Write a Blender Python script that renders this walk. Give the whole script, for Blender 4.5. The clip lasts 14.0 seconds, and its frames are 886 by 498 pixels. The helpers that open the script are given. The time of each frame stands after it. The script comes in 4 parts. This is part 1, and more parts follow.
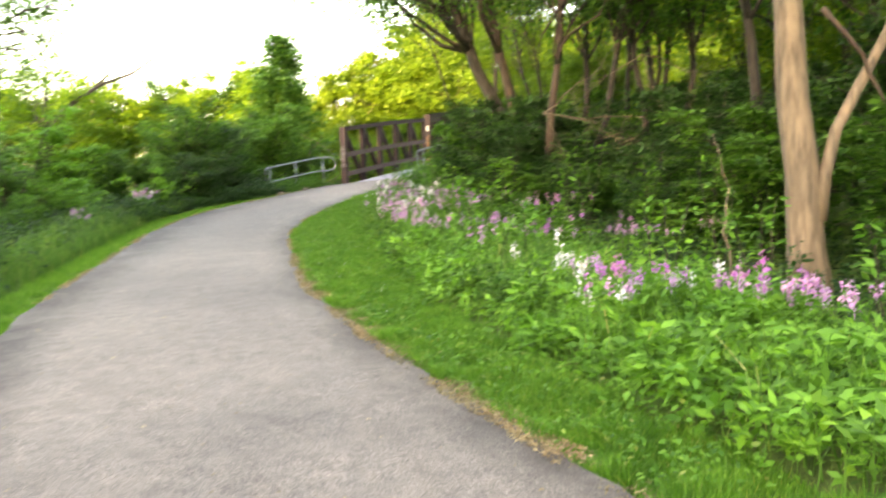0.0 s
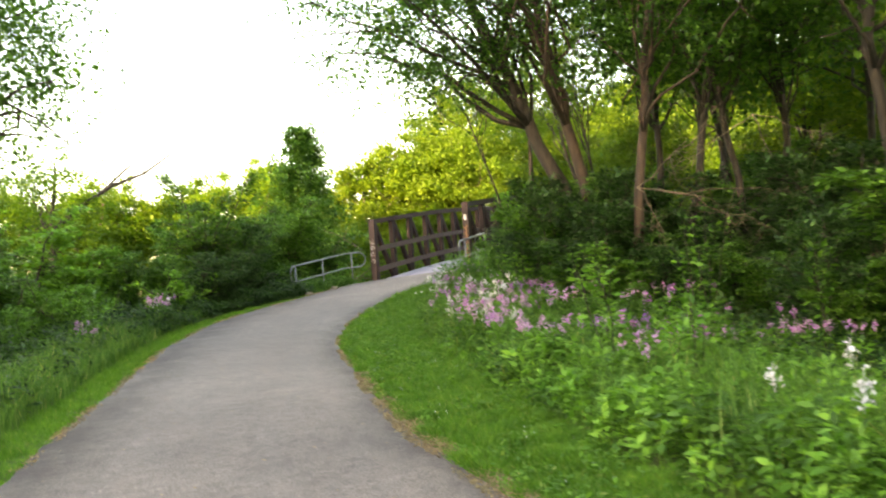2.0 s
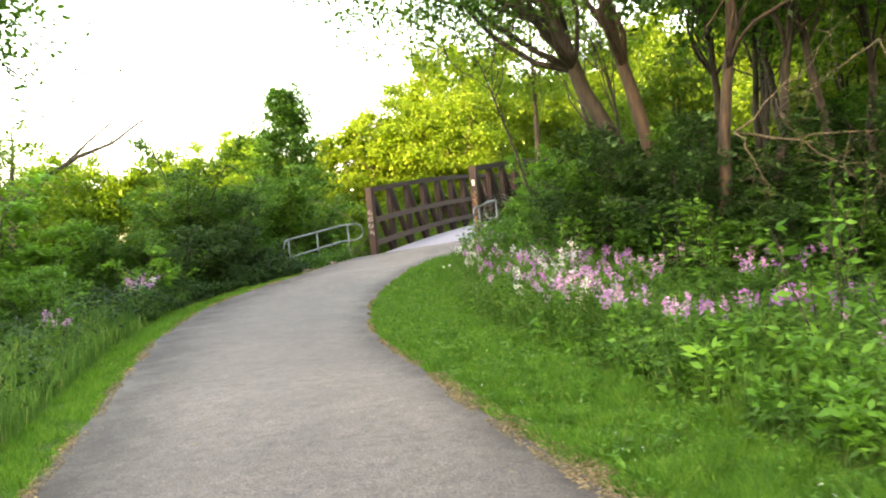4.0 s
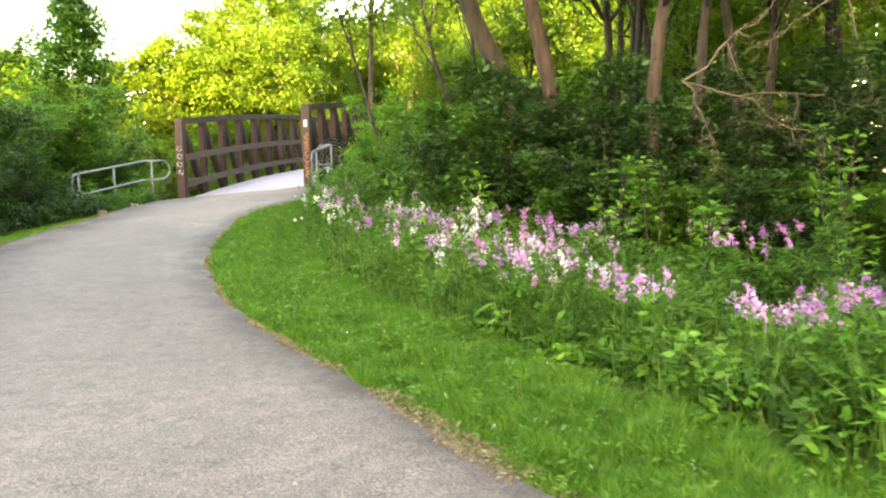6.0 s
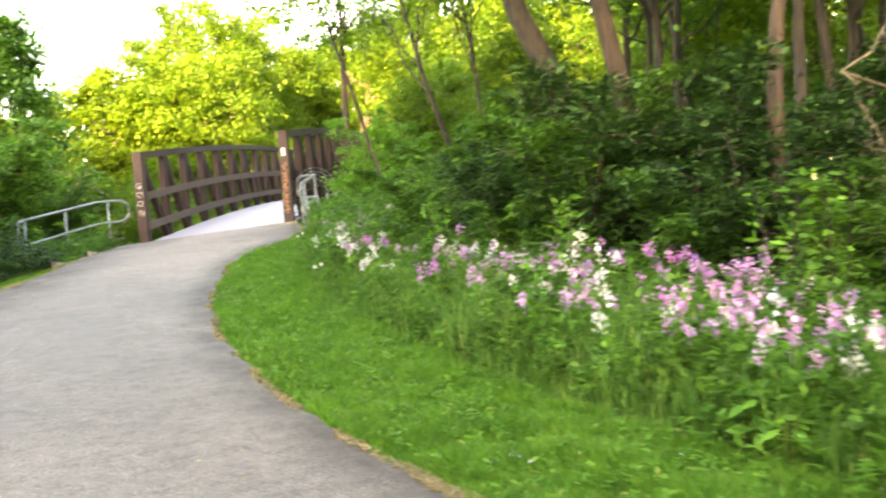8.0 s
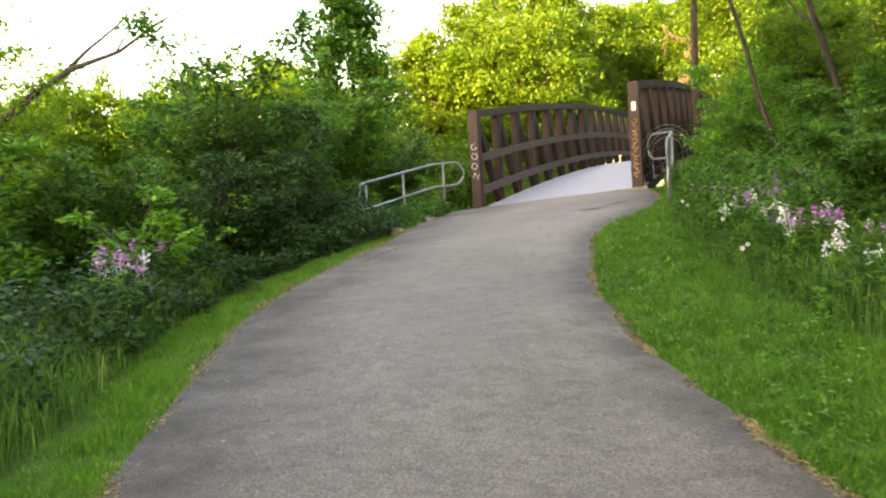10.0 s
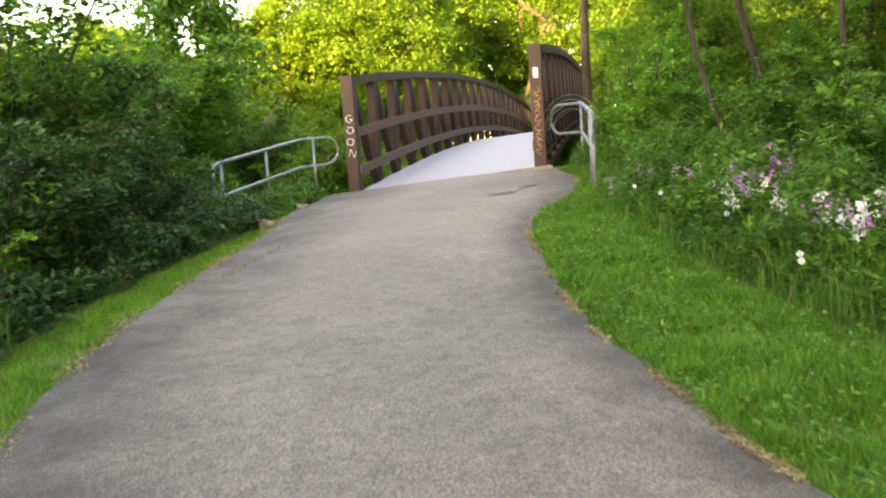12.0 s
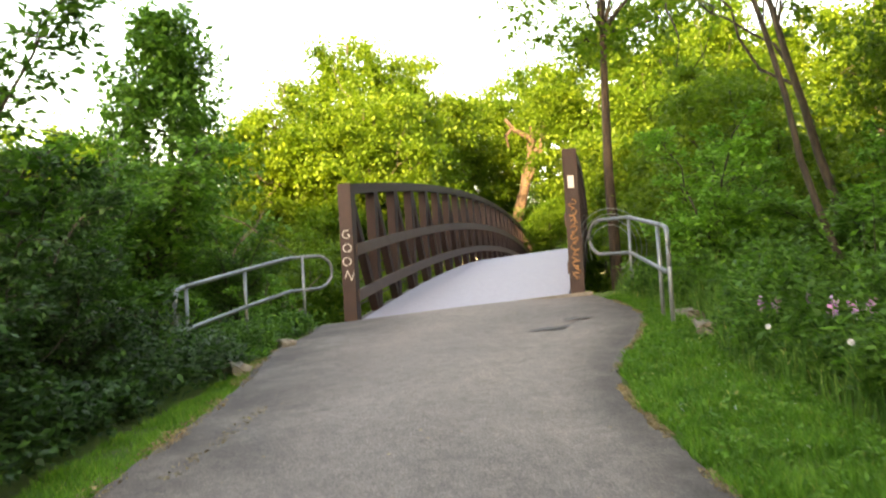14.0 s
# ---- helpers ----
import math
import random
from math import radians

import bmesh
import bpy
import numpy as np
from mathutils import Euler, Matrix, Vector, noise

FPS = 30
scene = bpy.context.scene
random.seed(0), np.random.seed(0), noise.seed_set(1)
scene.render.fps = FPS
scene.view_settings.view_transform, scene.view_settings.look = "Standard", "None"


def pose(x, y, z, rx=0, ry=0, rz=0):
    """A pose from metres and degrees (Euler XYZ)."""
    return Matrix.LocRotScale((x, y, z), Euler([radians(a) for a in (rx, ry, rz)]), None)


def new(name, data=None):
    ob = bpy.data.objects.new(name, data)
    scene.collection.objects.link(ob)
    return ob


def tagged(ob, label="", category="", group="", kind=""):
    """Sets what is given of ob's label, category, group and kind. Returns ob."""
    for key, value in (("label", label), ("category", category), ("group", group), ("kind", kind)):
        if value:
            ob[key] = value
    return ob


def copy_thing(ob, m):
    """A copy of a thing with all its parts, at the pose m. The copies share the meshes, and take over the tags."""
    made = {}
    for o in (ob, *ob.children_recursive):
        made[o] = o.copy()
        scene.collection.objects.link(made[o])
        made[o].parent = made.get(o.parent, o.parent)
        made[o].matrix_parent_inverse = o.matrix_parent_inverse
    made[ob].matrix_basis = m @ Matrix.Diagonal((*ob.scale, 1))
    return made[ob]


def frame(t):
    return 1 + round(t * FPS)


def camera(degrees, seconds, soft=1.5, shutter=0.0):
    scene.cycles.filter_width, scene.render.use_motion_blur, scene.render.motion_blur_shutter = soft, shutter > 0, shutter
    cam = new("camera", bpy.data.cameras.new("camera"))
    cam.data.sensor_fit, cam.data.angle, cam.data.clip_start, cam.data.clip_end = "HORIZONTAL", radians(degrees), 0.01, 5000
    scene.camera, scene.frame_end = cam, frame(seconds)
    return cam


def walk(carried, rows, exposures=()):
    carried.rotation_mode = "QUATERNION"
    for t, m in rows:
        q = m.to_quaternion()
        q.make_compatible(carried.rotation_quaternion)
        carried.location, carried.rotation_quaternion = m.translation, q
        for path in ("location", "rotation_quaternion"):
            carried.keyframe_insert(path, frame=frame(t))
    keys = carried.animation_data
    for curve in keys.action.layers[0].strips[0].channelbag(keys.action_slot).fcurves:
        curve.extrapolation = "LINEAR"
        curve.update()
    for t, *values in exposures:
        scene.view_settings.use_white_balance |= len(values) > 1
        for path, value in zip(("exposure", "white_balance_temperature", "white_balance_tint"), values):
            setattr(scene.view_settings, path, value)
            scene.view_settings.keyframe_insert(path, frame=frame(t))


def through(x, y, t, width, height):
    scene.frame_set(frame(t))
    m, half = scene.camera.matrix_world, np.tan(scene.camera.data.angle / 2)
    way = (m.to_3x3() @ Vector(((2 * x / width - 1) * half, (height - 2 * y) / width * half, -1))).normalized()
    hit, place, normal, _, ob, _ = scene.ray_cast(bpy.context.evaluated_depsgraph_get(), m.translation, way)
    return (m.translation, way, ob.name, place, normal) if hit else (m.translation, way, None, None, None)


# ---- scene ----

cam = camera(56.5, 14.0, soft=2.0, shutter=0.3)
METRES, EYE, TILT, LEAN, TURN = 18.0, 1.3, -4.5, 2.0, 0.0
ROWS = [
    (0.0, 0.0, 0.0, 0.0, 0.3, 0.0, -0.0),
    (0.5, -0.0126, 0.0401, 0.0025, -7.37, 3.6, 1.48),
    (1.0, -0.0289, 0.0724, 0.0045, -5.45, 5.18, 0.35),
    (1.5, -0.043, 0.1043, 0.0066, -4.2, 5.45, 0.6),
    (2.0, -0.0587, 0.1388, 0.0121, 0.97, 6.51, 2.03),
    (2.2, -0.0648, 0.1516, 0.0131, 1.85, 7.1, 2.3),
    (4.3, -0.1289, 0.2858, 0.0235, -1.36, 4.46, 3.3),
    (4.5, -0.135, 0.2986, 0.0245, -1.52, 4.48, 3.11),
    (5.0, -0.1483, 0.3313, 0.0302, -6.56, 4.82, 3.69),
    (5.5, -0.1563, 0.3672, 0.033, -14.02, 2.78, 2.25),
    (6.0, -0.1663, 0.4005, 0.035, -15.83, 0.73, 0.99),
    (6.5, -0.1734, 0.4307, 0.0373, -18.9, 0.48, 3.73),
    (7.0, -0.1826, 0.4629, 0.0432, -21.57, 2.35, 1.39),
    (7.5, -0.1934, 0.4961, 0.0483, -23.61, 3.06, 3.05),
    (8.0, -0.2005, 0.5331, 0.0521, -19.66, 2.37, 3.87),
    (8.5, -0.2124, 0.5664, 0.0547, -9.81, 1.16, 1.4),
    (9.0, -0.2222, 0.5978, 0.0571, -2.52, -0.03, 1.52),
    (9.2, -0.2251, 0.6115, 0.0585, 0.8, 1.77, 1.57),
    (11.3, -0.2559, 0.7549, 0.0729, -4.47, -1.72, 1.47),
    (11.5, -0.2588, 0.7686, 0.0743, -7.79, -1.97, 1.55),
    (12.0, -0.2592, 0.805, 0.0816, -10.0, -1.08, 2.69),
    (12.5, -0.2604, 0.8409, 0.0871, -13.74, -0.27, 3.09),
    (13.0, -0.2587, 0.8775, 0.0902, -15.38, -0.24, 3.44),
    (13.5, -0.2628, 0.9132, 0.093, -12.09, 2.96, 1.42),
    (14.0, -0.2647, 0.9454, 0.0978, -11.6, 7.21, 2.37),
]
walk(cam, [(t, pose(0, 0, EYE, TILT, LEAN, TURN) @ pose(METRES * x, METRES * y, METRES * z, 90 + pitch, roll, yaw)) for t, x, y, z, yaw, pitch, roll in ROWS],
     [(t, 3.43 + e, 11100, 21) for t, e in ((0, 0.6), (0.5, 0.75), (1.0, 0.77), (1.5, 0.6), (2.0, 0.1), (2.2, 0.05), (4.3, 0.42), (5.0, 0.35), (5.5, 0.7), (6.0, 0.77), (6.5, 0.78), (7.5, 0.92), (8.0, 0.92), (8.5, 0.36), (9.0, 0.1), (11.5, 0.3), (12.5, 0.42), (13.5, 0.2), (14.0, 0.0))])

# ---- light: low evening sun from behind, the clearing itself in shade ----
SUN_ELEV, SUN_AZ = 13.0, 214.0
world = bpy.data.worlds.new("world")
scene.world = world
world.use_nodes = True
wn = world.node_tree
sky = wn.nodes.new("ShaderNodeTexSky")
sky.sky_type, sky.sun_disc = "NISHITA", False
sky.sun_elevation, sky.sun_rotation = radians(SUN_ELEV), radians(SUN_AZ)
wn.links.new(sky.outputs[0], wn.nodes["Background"].inputs[0])
wn.nodes["Background"].inputs[1].default_value = 0.15
sun_data = bpy.data.lights.new("sun", "SUN")
sun_data.energy, sun_data.angle, sun_data.color = 4.7, radians(0.6), (1.0, 0.81, 0.5)
sun = new("sun", sun_data)
sun_way = Vector((-math.sin(radians(SUN_AZ)), -math.cos(radians(SUN_AZ)), -math.tan(radians(SUN_ELEV))))
sun.matrix_world = Matrix.Translation((0, -60, 60)) @ sun_way.to_track_quat("-Z", "Y").to_matrix().to_4x4()

# ---- materials ----
def material(name):
    m = bpy.data.materials.new(name)
    m.use_nodes = True
    return m, m.node_tree, m.node_tree.nodes["Principled BSDF"]


def link(nt, a, b):
    nt.links.new(a, b)


def noise_node(nt, scale, detail=4.0, rough=0.6, coords="Object"):
    tc = nt.nodes.new("ShaderNodeTexCoord")
    n = nt.nodes.new("ShaderNodeTexNoise")
    n.inputs["Scale"].default_value, n.inputs["Detail"].default_value, n.inputs["Roughness"].default_value = scale, detail, rough
    link(nt, tc.outputs[coords], n.inputs["Vector"])
    return n.outputs["Fac"]


def ramp(nt, fac, stops):
    r = nt.nodes.new("ShaderNodeValToRGB")
    while len(r.color_ramp.elements) < len(stops):
        r.color_ramp.elements.new(0.5)
    for e, (p, c) in zip(r.color_ramp.elements, stops):
        e.position, e.color = p, (*c, 1)
    link(nt, fac, r.inputs[0])
    return r.outputs[0]


def mix(nt, fac, a, b, mode="MIX"):
    n = nt.nodes.new("ShaderNodeMix")
    n.data_type, n.blend_type = "RGBA", mode
    for sock, v in ((n.inputs[0], fac), (n.inputs[6], a), (n.inputs[7], b)):
        if isinstance(v, (int, float)):
            sock.default_value = v
        elif isinstance(v, tuple):
            sock.default_value = (*v, 1)
        else:
            link(nt, v, sock)
    return n.outputs[2]


def bump(nt, height, strength, distance, bsdf):
    b = nt.nodes.new("ShaderNodeBump")
    b.inputs["Strength"].default_value, b.inputs["Distance"].default_value = strength, distance
    link(nt, height, b.inputs["Height"])
    link(nt, b.outputs[0], bsdf.inputs["Normal"])


def leafy(name, stops, through=0.45, rough=0.55, patch=0.35, size=1.6):
    """Leaves, blades and petals: colour by island, with light coming through."""
    m, nt, p = material(name)
    geo = nt.nodes.new("ShaderNodeNewGeometry")
    col = ramp(nt, geo.outputs["Random Per Island"], stops)
    info = nt.nodes.new("ShaderNodeObjectInfo")
    shade = ramp(nt, info.outputs["Random"], [(0.0, (0.78, 0.84, 0.8)), (1.0, (1.15, 1.1, 0.95))])
    col = mix(nt, 1.0, col, shade, "MULTIPLY")
    big = ramp(nt, noise_node(nt, size, 3.0), [(0.35, (1 - patch, 1 - patch * 0.7, 1 - patch)), (0.65, (1.1, 1.05, 0.95))])
    col = mix(nt, 1.0, col, big, "MULTIPLY")
    link(nt, col, p.inputs["Base Color"])
    p.inputs["Roughness"].default_value = rough
    p.inputs["Specular IOR Level"].default_value = 0.3
    t = nt.nodes.new("ShaderNodeBsdfTranslucent")
    link(nt, mix(nt, 1.0, col, (1.1, 1.15, 0.75), "MULTIPLY"), t.inputs["Color"])
    s = nt.nodes.new("ShaderNodeMixShader")
    s.inputs[0].default_value = through
    out = nt.nodes["Material Output"]
    link(nt, p.outputs[0], s.inputs[1])
    link(nt, t.outputs[0], s.inputs[2])
    link(nt, s.outputs[0], out.inputs["Surface"])
    return m


def bark(name, dark, light, scale=9.0):
    m, nt, p = material(name)
    tc = nt.nodes.new("ShaderNodeTexCoord")
    mp = nt.nodes.new("ShaderNodeMapping")
    mp.inputs["Scale"].default_value = (1, 1, 0.22)
    link(nt, tc.outputs["Object"], mp.inputs[0])
    n = nt.nodes.new("ShaderNodeTexNoise")
    n.inputs["Scale"].default_value, n.inputs["Detail"].default_value = scale * 2, 6
    link(nt, mp.outputs[0], n.inputs["Vector"])
    big = noise_node(nt, 1.3, 3)
    col = mix(nt, 1.0, ramp(nt, n.outputs["Fac"], [(0.3, dark), (0.62, light)]), ramp(nt, big, [(0.3, (0.75, 0.75, 0.72)), (0.7, (1.15, 1.12, 1.05))]), "MULTIPLY")
    link(nt, col, p.inputs["Base Color"])
    p.inputs["Roughness"].default_value = 0.85
    bump(nt, n.outputs["Fac"], 0.8, 0.03, p)
    return m


def make_asphalt():
    m, nt, p = material("asphalt")
    fine = noise_node(nt, 85, 4, 0.8)
    mid = noise_node(nt, 9, 5, 0.7)
    big = noise_node(nt, 0.55, 4)
    col = ramp(nt, fine, [(0.36, (0.056, 0.05, 0.046)), (0.5, (0.145, 0.13, 0.12)), (0.64, (0.305, 0.275, 0.246))])
    col = mix(nt, 1.0, col, ramp(nt, mid, [(0.3, (0.68, 0.68, 0.68)), (0.52, (1.0, 1.0, 1.0)), (0.72, (1.22, 1.21, 1.19))]), "MULTIPLY")
    col = mix(nt, 1.0, col, ramp(nt, big, [(0.3, (0.68, 0.68, 0.69)), (0.7, (1.18, 1.16, 1.13))]), "MULTIPLY")
    # darker, broken-up bands along the margins
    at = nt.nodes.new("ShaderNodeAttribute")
    at.attribute_name = "edged"
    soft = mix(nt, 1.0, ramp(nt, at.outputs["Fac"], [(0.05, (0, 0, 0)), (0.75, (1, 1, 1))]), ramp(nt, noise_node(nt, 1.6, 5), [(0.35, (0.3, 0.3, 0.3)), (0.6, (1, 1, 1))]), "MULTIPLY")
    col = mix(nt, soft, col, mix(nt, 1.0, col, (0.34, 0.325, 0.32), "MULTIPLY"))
    link(nt, col, p.inputs["Base Color"])
    p.inputs["Roughness"].default_value = 0.75
    bump(nt, fine, 0.5, 0.006, p)
    return m


def make_ground():
    m, nt, p = material("ground_grass")
    fine = noise_node(nt, 60, 5, 0.7)
    big = noise_node(nt, 0.8, 4)
    col = ramp(nt, fine, [(0.3, (0.03, 0.07, 0.012)), (0.55, (0.075, 0.17, 0.024)), (0.75, (0.13, 0.26, 0.045))])
    soil = ramp(nt, fine, [(0.3, (0.02, 0.016, 0.01)), (0.7, (0.08, 0.06, 0.035))])
    col = mix(nt, ramp(nt, big, [(0.45, (0, 0, 0)), (0.7, (0.7, 0.7, 0.7))]), col, soil)
    link(nt, col, p.inputs["Base Color"])
    p.inputs["Roughness"].default_value = 0.95
    bump(nt, fine, 0.8, 0.03, p)
    return m


def make_steel(name, dark, light, metal, rough, scale=6.0):
    m, nt, p = material(name)
    n = noise_node(nt, scale, 6, 0.65)
    f = noise_node(nt, scale * 12, 3, 0.7)
    col = mix(nt, 0.35, ramp(nt, n, [(0.3, dark), (0.68, light)]), ramp(nt, f, [(0.35, dark), (0.65, light)]))
    link(nt, col, p.inputs["Base Color"])
    p.inputs["Metallic"].default_value, p.inputs["Roughness"].default_value = metal, rough
    bump(nt, f, 0.25, 0.003, p)
    return m


def plain(name, col, rough=0.6, spread=0.15, scale=14.0):
    m, nt, p = material(name)
    lo, hi = tuple(c * (1 - spread) for c in col), tuple(min(1, c * (1 + spread)) for c in col)
    f = noise_node(nt, scale, 5, 0.65)
    link(nt, ramp(nt, f, [(0.3, lo), (0.7, hi)]), p.inputs["Base Color"])
    p.inputs["Roughness"].default_value = rough
    bump(nt, f, 0.2, 0.004, p)
    return m


ASPHALT, GROUND = make_asphalt(), make_ground()
RUST = make_steel("weathering_steel", (0.014, 0.0072, 0.0066), (0.039, 0.0165, 0.014), 0.0, 0.65)
# red rust of the truss bars, with their shade darkened into the colour
RUST_SHADED = make_steel("shaded_red_rusted_steel", (0.0075, 0.0026, 0.0026), (0.021, 0.0056, 0.0052), 0.0, 0.8)
# rail steel, its colour paled for the light the rails catch
RUST_LIT = make_steel("lit_steel_rail", (0.045, 0.029, 0.025), (0.1, 0.068, 0.058), 0.0, 0.6)
GALV = make_steel("galvanised_steel", (0.12, 0.145, 0.16), (0.23, 0.265, 0.285), 0.6, 0.45)
CONCRETE = plain("deck_concrete", (0.24, 0.248, 0.305), 0.6, 0.12)
KERB = plain("rough_concrete", (0.2, 0.185, 0.155), 0.9, 0.35, 9)
WHITE = plain("white_paint", (0.62, 0.62, 0.6), 0.6, 0.05)
OCHRE = plain("ochre_paint", (0.3, 0.15, 0.07), 0.7, 0.4)
BARK = bark("grey_brown_bark", (0.015, 0.013, 0.011), (0.052, 0.042, 0.033))
BARK_RED = bark("reddish_bark", (0.021, 0.015, 0.011), (0.07, 0.046, 0.033))
BARK_PALE = bark("pale_tan_bark", (0.07, 0.055, 0.042), (0.19, 0.145, 0.108), 7)
TWIG = bark("bare_twig", (0.075, 0.06, 0.044), (0.19, 0.155, 0.112), 14)
LEAF_WOOD = leafy("woodland_leaf", [(0.0, (0.022, 0.075, 0.015)), (0.55, (0.052, 0.16, 0.032)), (1.0, (0.105, 0.26, 0.052))], 0.5)
LEAF_MID = leafy("mid_green_leaf", [(0.0, (0.033, 0.115, 0.021)), (0.6, (0.075, 0.22, 0.042)), (1.0, (0.135, 0.325, 0.07))], 0.45)
# shrub green with the gloom under the trees darkened into it
LEAF_SHADED = leafy("shaded_shrub_leaf", [(0.0, (0.011, 0.04, 0.013)), (0.6, (0.027, 0.094, 0.026)), (1.0, (0.06, 0.165, 0.045))], 0.3)
# two leaf greens with evening sun brightened and yellowed into the colour
LEAF_SUN = leafy("sun_yellowed_leaf", [(0.0, (0.076, 0.155, 0.022)), (0.5, (0.112, 0.21, 0.031)), (1.0, (0.17, 0.27, 0.044))], 0.6, 0.55, 0.45, 0.4)
LEAF_LIT = leafy("lit_green_leaf", [(0.0, (0.06, 0.14, 0.02)), (0.5, (0.095, 0.2, 0.026)), (1.0, (0.15, 0.27, 0.036))], 0.6, 0.55, 0.45, 0.4)
LEAF_FRESH = leafy("fresh_weed_leaf", [(0.0, (0.058, 0.19, 0.032)), (0.6, (0.118, 0.34, 0.06)), (1.0, (0.2, 0.47, 0.09))], 0.45)
BLADE = leafy("lawn_blade", [(0.0, (0.048, 0.165, 0.023)), (0.6, (0.096, 0.292, 0.04)), (0.93, (0.165, 0.385, 0.068)), (1.0, (0.36, 0.38, 0.14))], 0.45, 0.5, 0.45, 5.0)
TALL = leafy("tall_grass_blade", [(0.0, (0.038, 0.13, 0.03)), (0.6, (0.074, 0.21, 0.05)), (0.95, (0.14, 0.3, 0.085)), (1.0, (0.38, 0.38, 0.19))], 0.45)
PINK = leafy("pink_petal", [(0.0, (0.42, 0.16, 0.57)), (0.5, (0.54, 0.28, 0.71)), (1.0, (0.64, 0.45, 0.8))], 0.3, 0.6, 0.05)
PURPLE = leafy("purple_petal", [(0.0, (0.33, 0.08, 0.5)), (0.6, (0.46, 0.17, 0.64)), (1.0, (0.58, 0.31, 0.74))], 0.3, 0.6, 0.05)
PETAL_WHITE = leafy("white_petal", [(0.0, (0.56, 0.57, 0.8)), (1.0, (0.7, 0.72, 0.9))], 0.3, 0.6, 0.02)
STRAW = leafy("dry_straw", [(0.0, (0.15, 0.11, 0.075)), (0.6, (0.28, 0.21, 0.145)), (1.0, (0.44, 0.36, 0.26))], 0.2, 0.8)

# ---- mesh helpers ----
rng = np.random.default_rng(7)


def link_mesh(name, me, mat, parent=None, label="", smooth=False):
    me.materials.append(mat)
    if smooth:
        me.polygons.foreach_set("use_smooth", [True] * len(me.polygons))
    ob = new(name, me)
    if parent is not None:
        ob.parent = parent
    if label:
        ob["label"] = label
    return ob


def part_vf(name, v, f, mat, parent=None, label="", smooth=False):
    me = bpy.data.meshes.new(name)
    me.from_pydata([tuple(map(float, p)) for p in v], [], [tuple(map(int, q)) for q in f])
    me.update()
    return link_mesh(name, me, mat, parent, label, smooth)


def part(name, bm, mat, parent=None, label="", smooth=False):
    me = bpy.data.meshes.new(name)
    bm.to_mesh(me)
    bm.free()
    return link_mesh(name, me, mat, parent, label, smooth)


def quad_mesh(name, v, mat, parent=None, label="", k=4):
    """Loose k-sided faces from an array of k * n corners."""
    v = np.asarray(v, np.float32).reshape(-1, 3)
    me = bpy.data.meshes.new(name)
    me.vertices.add(len(v))
    me.vertices.foreach_set("co", v.ravel())
    me.loops.add(len(v))
    me.loops.foreach_set("vertex_index", np.arange(len(v), dtype=np.int32))
    me.polygons.add(len(v) // k)
    me.polygons.foreach_set("loop_start", np.arange(0, len(v), k, dtype=np.int32))
    me.update(calc_edges=True)
    return link_mesh(name, me, mat, parent, label)


def empty(name, x, y, z, label, category, group="", kind=""):
    ob = new(name)
    ob.location = (x, y, z)
    return tagged(ob, label, category, group, kind)


def unit(v):
    return v / (np.linalg.norm(v, axis=-1, keepdims=True) + 1e-9)


def leaf_quads(c, length, width, r, droop=0.25, out=None):
    """Kite-shaped leaves at the points c, creased along the midrib."""
    n = len(c)
    d = r.normal(size=(n, 3))
    if out is not None:
        d = d * 0.7 + out
    d[:, 2] = d[:, 2] * 0.6 - droop
    d = unit(d)
    s = unit(np.cross(d, r.normal(size=(n, 3)) * 0.6 + np.array([0, 0, 1.6])))
    up = np.cross(s, d)
    ln = (length * r.uniform(0.6, 1.3, n))[:, None]
    w = ln * width / length * 0.5
    a = c
    b = c + d * ln * 0.45 + s * w + up * w * 0.25
    e = c + d * ln
    f = c + d * ln * 0.45 - s * w + up * w * 0.25
    return np.stack([a, b, e, f], 1).reshape(-1, 3)


def tube_vf(pts, radii, sides=6):
    pts, radii = np.asarray(pts, float), np.asarray(radii, float)
    d = unit(np.gradient(pts, axis=0))
    ref = np.array([0.31, 0.87, 0.12]) if abs(d[0][2]) > 0.7 else np.array([0.02, 0.05, 1.0])
    s = unit(np.cross(d, ref))
    u = np.cross(s, d)
    a = np.linspace(0, 2 * np.pi, sides, endpoint=False)
    ring = pts[:, None] + radii[:, None, None] * (np.cos(a)[None, :, None] * s[:, None] + np.sin(a)[None, :, None] * u[:, None])
    v = ring.reshape(-1, 3)
    f = []
    for i in range(len(pts) - 1):
        for j in range(sides):
            k = (j + 1) % sides
            f.append((i * sides + j, i * sides + k, (i + 1) * sides + k, (i + 1) * sides + j))
    f.append(tuple(range(sides))[::-1])
    f.append(tuple(range((len(pts) - 1) * sides, len(pts) * sides)))
    return v, f


def tubes(name, runs, mat, parent=None, label="", sides=6):
    v, f, n = [], [], 0
    for pts, radii in runs:
        tv, tf = tube_vf(pts, radii, sides)
        v.append(tv)
        f += [tuple(i + n for i in q) for q in tf]
        n += len(tv)
    return part_vf(name, np.concatenate(v), f, mat, parent, label, smooth=True)


def bent(a, b, r, wiggle, n=6, sag=0.0):
    """A crooked line from a to b."""
    a, b = np.asarray(a, float), np.asarray(b, float)
    t = np.linspace(0, 1, n)[:, None]
    off = np.cumsum(r.normal(size=(n, 3)), 0) * wiggle * np.linalg.norm(b - a) / n
    off -= off[:1]
    off -= t * off[-1:]
    p = a + (b - a) * t + off
    p[:, 2] += sag * np.sin(np.pi * t[:, 0]) * np.linalg.norm(b - a)
    return p


